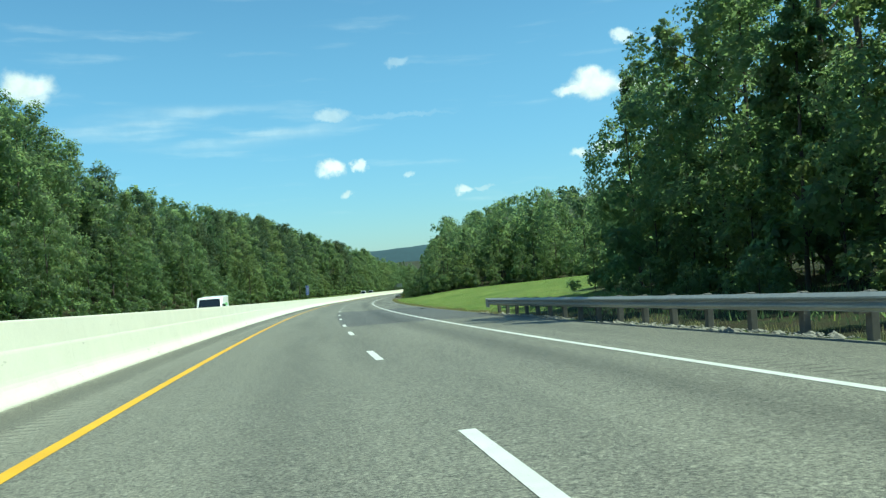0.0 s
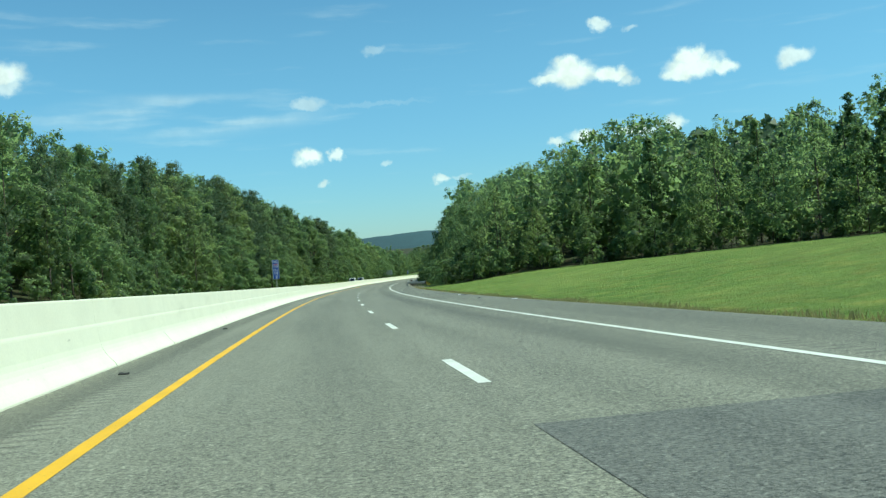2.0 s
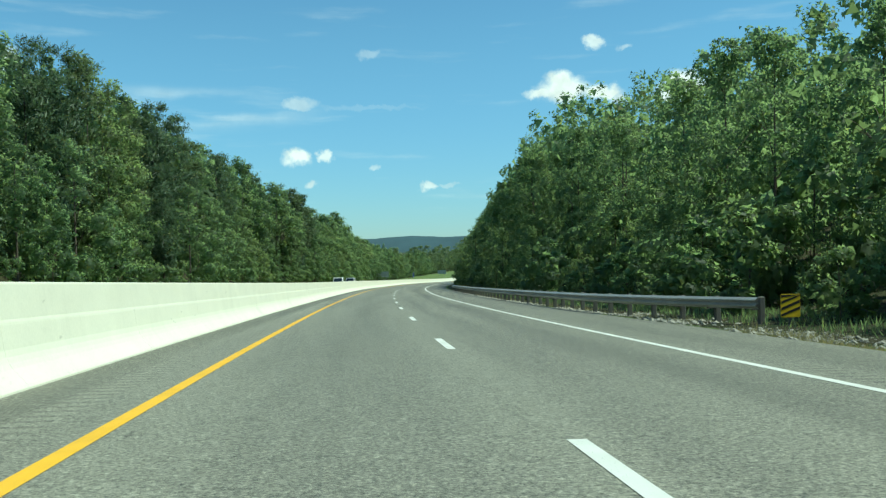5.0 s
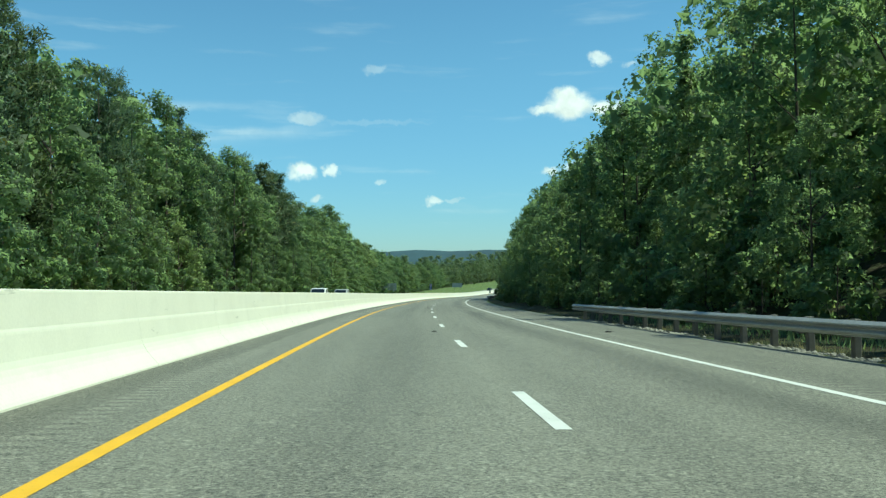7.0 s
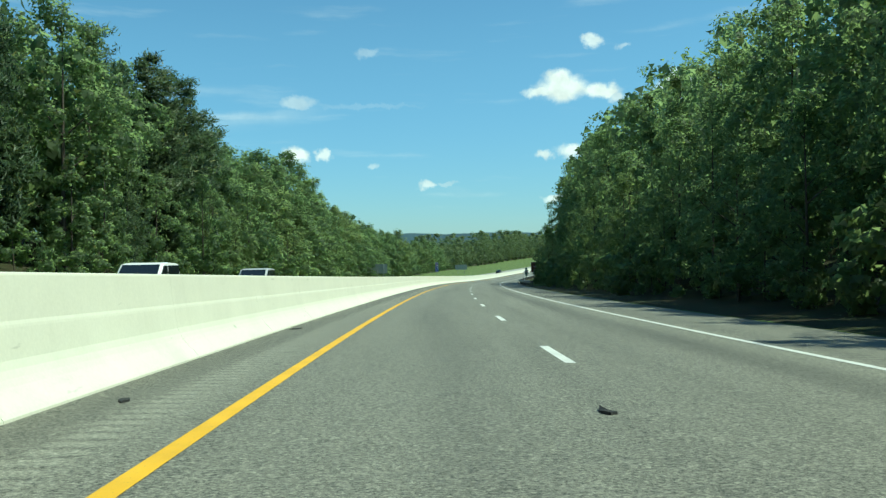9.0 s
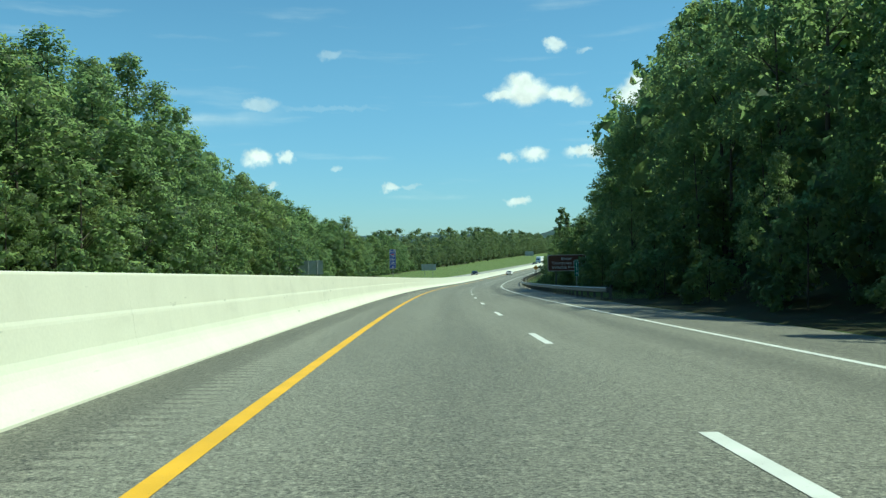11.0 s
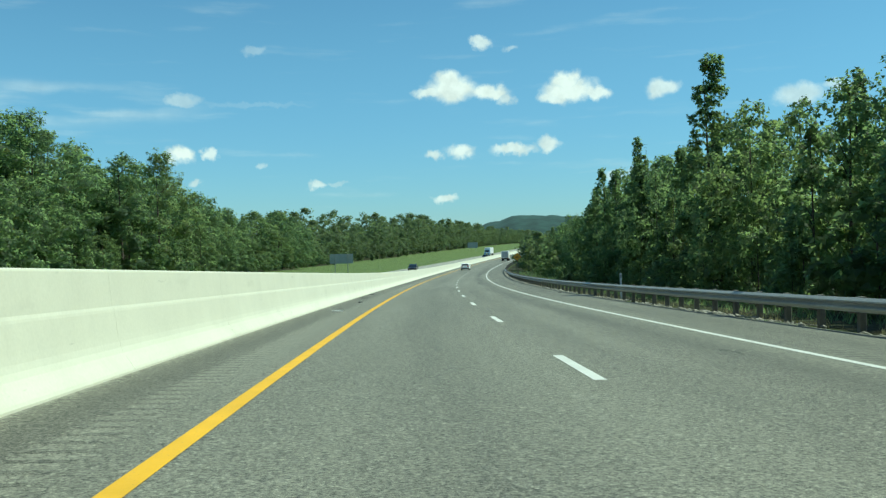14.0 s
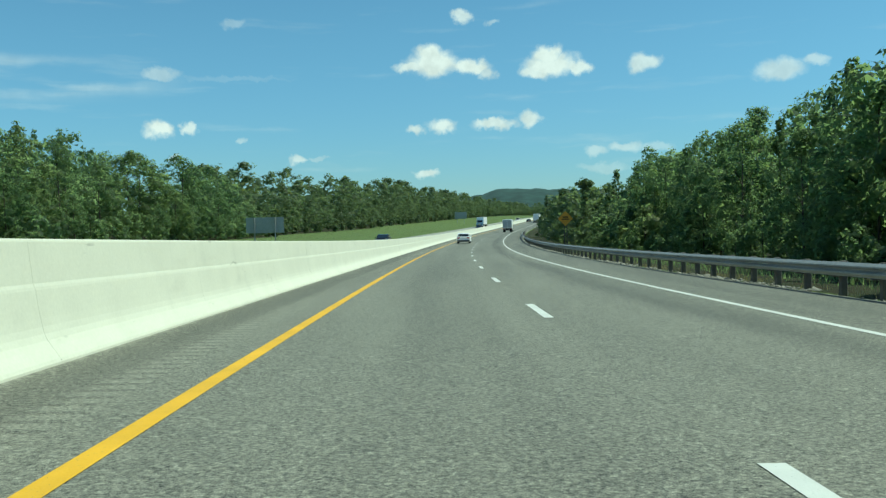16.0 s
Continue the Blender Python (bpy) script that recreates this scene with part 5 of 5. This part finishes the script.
saloon("white sedan with dark rear window on the road", CAR_WHITE, spot(679, -0.15), 1.46, 4.8, 1.85, 0.0)
lorry("white box truck seen from behind on the road", spot(789, 3.75), CAR_WHITE, 5.2, 3.3, 2.4, CAR_WHITE, CAR_GREY)
lorry("long white semi trailer truck on the road", spot(966, 4.1), CAR_WHITE, 14.0, 4.0, 2.6, CAR_WHITE)
saloon("dark car far ahead on the road", CAR_DARK, spot(984, -0.9))
saloon("black car in the oncoming lanes", CAR_DARK, spot(680, 2 * MID - 3.6, 0, 180), 1.45)
saloon("dark car in the oncoming lanes", CAR_DARK, spot(838, 2 * MID, 0, 180), 1.5)
saloon("white car far off in the oncoming lanes", CAR_WHITE, spot(1010, 2 * MID, 0, 180), 1.8, 5.0, 1.95, 0.5)
saloon("white pickup-sized car in the oncoming lanes", CAR_WHITE, spot(345, 2 * MID - 3.6, 0, 180), 1.85, 5.2, 1.95, 0.5)
saloon("dark grey car in the oncoming lanes", CAR_GREY, spot(365, 2 * MID - 3.6, 0, 180), 1.8, 5.0, 1.95, 0.5)
lorry("blue-grey and white semi truck in the oncoming lanes", spot(884, 2 * MID - 3.6, 0, 180), CAR_WHITE, 12.0, 3.7, 2.5, CAR_BLUE)

v = tagged(new("van"), "white delivery van with green film in the oncoming lanes", "van")
v.matrix_basis = spot(71, 2 * MID + 0.3, 0, 180)
L = 2.55
part("body", hull("body", [(-L, 0.45), (-L + 0.05, 0.28), (L - 0.1, 0.28), (L, 0.5), (L - 0.02, 0.95), (L - 0.75, 1.12), (L - 0.95, 1.15), (-L, 1.15)], 1.98, CAR_WHITE, 0.05), v)
part("upper_body", hull("upper_body", [(-L, 1.1), (-L + 0.06, 1.9), (-L + 0.25, 2.0), (0.75, 2.02), (1.05, 1.94), (L - 0.85, 1.1)], 1.86, CAR_WHITE, 0.07), v)
patch("windscreen", [(-0.82, L - 0.90, 1.2), (0.82, L - 0.90, 1.2), (0.74, 1.12, 1.88), (-0.74, 1.12, 1.88)], GLASS, v, "dark windscreen")
for x in (-1, 1):
    q = x * 0.935
    patch("side_window", [(q, 0.55, 1.25), (q, L - 1.15, 1.25), (q - x * 0.05, 1.0, 1.9), (q - x * 0.05, 0.55, 1.9)], GLASS, v)
    patch("side_film", [(q, -1.9, 1.25), (q, 0.35, 1.25), (q - x * 0.05, 0.35, 1.93), (q - x * 0.05, -1.5, 1.93)], VAN_GREEN, v, "pale green lettering film")
    part("headlamp", box_mesh("headlamp", 0.3, 0.08, 0.25, CHROME, 0.03), v, m=pose(x * 0.74, L - 0.05, 0.68))
    part("mirror", box_mesh("mirror", 0.2, 0.12, 0.25, BLACK, 0.03), v, m=pose(x * 1.08, 1.45, 1.2))
part("grille", box_mesh("grille", 1.0, 0.05, 0.2, BLACK, 0.02), v, m=pose(0, L - 0.02, 0.72))
wheels(v, 0.34, 0.22, 0.86, (-1.6, 1.65))

# ---- litter on the shoulders ----
rng = np.random.default_rng(3)


def scrap(s, d, size, mat, label, name):
    n = 9
    ang = np.sort(rng.uniform(0, 2 * math.pi, n))
    rad = 0.72 * size * rng.uniform(0.4, 1.0, n)
    top = [(rad[i] * math.cos(ang[i]) * 1.7, rad[i] * math.sin(ang[i]) * 0.7, rng.uniform(0.004, 0.03)) for i in range(n)]
    low = [(x * 1.05, y * 1.05, -0.004) for x, y, z in top]
    me = mesh(name, top + low + [(0, 0, size * 0.14)], [(i, (i + 1) % n, 2 * n) for i in range(n)] + [(i, i + n, (i + 1) % n + n, (i + 1) % n) for i in range(n)] + [tuple(range(2 * n - 1, n - 1, -1))], mat)
    o = tagged(new(name, me), label, "litter", "litter on the road")
    o.matrix_basis = spot(s, d, 0.006, rng.uniform(0, 360))


for s, d, size in ((520.7, -2.95, 0.24), (448.1, -3.35, 0.16), (330.3, -3.38, 0.2), (534.4, -3.45, 0.16), (527.1, -3.3, 0.2), (83.0, -3.1, 0.14), (457, -3.2, 0.12), (436, -3.45, 0.15), (318, -3.1, 0.13), (268.7, 1.3, 0.08), (317, 1.35, 0.16), (146.6, 1.3, 0.09), (268, 6.6, 0.2), (98, -3.2, 0.13), (112, 7.4, 0.2), (64, 7.6, 0.22), (121, 7.9, 0.16), (536, 7.6, 0.15), (541, -3.3, 0.14)):
    scrap(s, d, size, RUBBER, "scrap of black tyre rubber on the asphalt", "tyre_scrap")
for s, d, size in ((511.5, -2.95, 0.2), (106, 8.0, 0.14), (123, 7.8, 0.16)):
    scrap(s, d, size, SIGN_WHITE, "scrap of white paper on the shoulder", "paper_scrap")


# ---- grass, weeds, gravel ----
def blades(name, label, spots_, high, mat, seed, category, broad=1.0):
    g = np.random.default_rng(seed)
    s, d = spots_
    n = len(s)
    base = ground_at(s, d)
    base[:, 2] = np.maximum(base[:, 2], at(s, d)[:, 2] - 0.1)
    a, h = g.uniform(0, 6.28, n), high * g.uniform(0.4, 1.3, n)
    w = broad * 0.05 * h / 0.2 * g.uniform(0.3, 0.7, n)
    side = np.stack([np.cos(a) * w, np.sin(a) * w, 0 * w], 1)
    tip = base + np.stack([g.normal(0, 0.35, n) * h, g.normal(0, 0.35, n) * h, h], 1)
    tagged(new(name, leaf_mesh(name, np.stack([base - side - [0, 0, 0.02], base + side - [0, 0, 0.02], tip], 1).reshape(-1, 3), mat)), label, category, kind="stuff")


n = 60000
s = rng.uniform(40, 187, n)
d = 8.75 + 26 * rng.uniform(0, 1, n) ** 2.2
blades("grass_blades", "short green mown grass on the verge", (s[d < tree_line(s)], d[d < tree_line(s)]), 0.05, BLADE, 1, "grass", 0.7)
n = 26000
s = rng.uniform(40, 192, n)
blades("verge_weeds", "dry yellowish grass along the shoulder's edge", (s, 8.6 + np.abs(rng.normal(0, 0.42, n)) * (0.6 + 0.4 * np.sin(s * 0.7))), 0.11, DRY, 2, "weeds", 0.8)
def beside_rails(n):
    """Places along the stretches with guardrails."""
    return np.where(rng.uniform(0, 1, n) < 0.2, rng.uniform(-20, 44, n), np.where(rng.uniform(0, 1, n) < 0.35, rng.uniform(188, 288, n), rng.uniform(432, 668, n)))


s = beside_rails(20000)
k = np.sin(s * 1.7) + np.sin(s * 0.61) + rng.normal(0, 0.6, len(s)) > 0.1
blades("rail_weeds", "straw-coloured weeds under the guardrail", (s[k], 9.0 + np.abs(rng.normal(0, 0.4, k.sum()))), 0.16, DRY, 4, "weeds", 0.35)
s = beside_rails(42000)
blades("undergrowth", "low green weeds between the guardrail and the woods", (s, 10.0 + rng.uniform(0, 1, len(s)) ** 0.8 * (tree_line(s) - 9.6)), 0.2, LEAF, 7, "weeds", 0.7)

s = beside_rails(15000)
s = np.concatenate([s, rng.uniform(183, 204, 1100)])
d, n = 8.72 + rng.normal(0, 0.17, len(s)) + np.where((s > 183) & (s < 204), np.abs(rng.normal(0, 0.8, len(s))), 0), len(s)
k = np.sin(s * 0.9) + np.sin(s * 0.37 + 1) + rng.normal(0, 0.5, n) > -0.7
s, d, n = s[k], d[k], int(k.sum())
c = at(s, d, -0.045)
r = 0.04 * rng.uniform(0.3, 1.7, n) * np.where(rng.uniform(0, 1, n) < 0.12, rng.uniform(2.0, 3.2, n), 1.0)
tet = np.array([(1, 0, -0.2), (0.1, 0.9, -0.2), (-0.9, 0.1, -0.2), (0.1, -0.8, -0.2), (0.25, 0.2, 0.4), (-0.3, -0.2, 0.35)])
pv = (c[:, None] + tet[None] * r[:, None, None] * rng.uniform(0.6, 1.4, (n, 6, 3)) * np.array([1, 1, 0.7])).reshape(-1, 3)
pf = (np.arange(n)[:, None, None] * 6 + np.array([(0, 1, 4), (1, 2, 5), (2, 3, 5), (3, 0, 4), (1, 5, 4), (3, 4, 5)])[None]).reshape(-1, 3)
tagged(new("gravel", mesh("gravel", pv, pf, GRAVEL)), "loose pale gravel and broken asphalt under the guardrail", "gravel", kind="stuff")

# ---- far hills ----
def ridge(name, label, dist, crest, seed, mat=HILL_HAZED, rough=0.00045):
    """A wooded ridge; crest: bearings and heights of its line, in degrees."""
    g = np.random.default_rng(seed)
    aa = np.arange(crest[0][0], crest[-1][0], 0.25)
    el_ = np.interp(aa, [q[0] for q in crest], [q[1] for q in crest])
    el_ = np.convolve(np.pad(el_, 2, "edge"), np.ones(5) / 5, "valid")
    bump = np.convolve(g.normal(0, 1, len(aa) + 2), np.ones(3) / 3, "valid") * dist * rough
    mid = at(300, 0)
    v = []
    for a, e, b in zip(aa, el_, bump):
        for k in range(9):
            q = k / 8
            r = dist * (1 - 0.22 * (1 - q))
            z = mid[2] - 60 + (dist * math.tan(radians(e)) + 60 + 1) * math.sin(q * math.pi / 2) + b * q
            v.append((mid[0] + r * math.sin(radians(a)), mid[1] + r * math.cos(radians(a)), z))
    tagged(new(name, mesh(name, v, grid_faces(len(aa), 9), mat, True)), label, "hill", kind="structure")


ridge("backdrop", "far wooded ridge on the horizon, haze painted in as blue", 4300, ((-60, 0.4), (-20, 0.5), (0, 0.55), (5, 0.66), (7.9, 0.8), (9.6, 0.92), (12.4, 0.8), (15, 0.88), (20, 0.7), (30, 0.5), (75, 0.4)), 1)
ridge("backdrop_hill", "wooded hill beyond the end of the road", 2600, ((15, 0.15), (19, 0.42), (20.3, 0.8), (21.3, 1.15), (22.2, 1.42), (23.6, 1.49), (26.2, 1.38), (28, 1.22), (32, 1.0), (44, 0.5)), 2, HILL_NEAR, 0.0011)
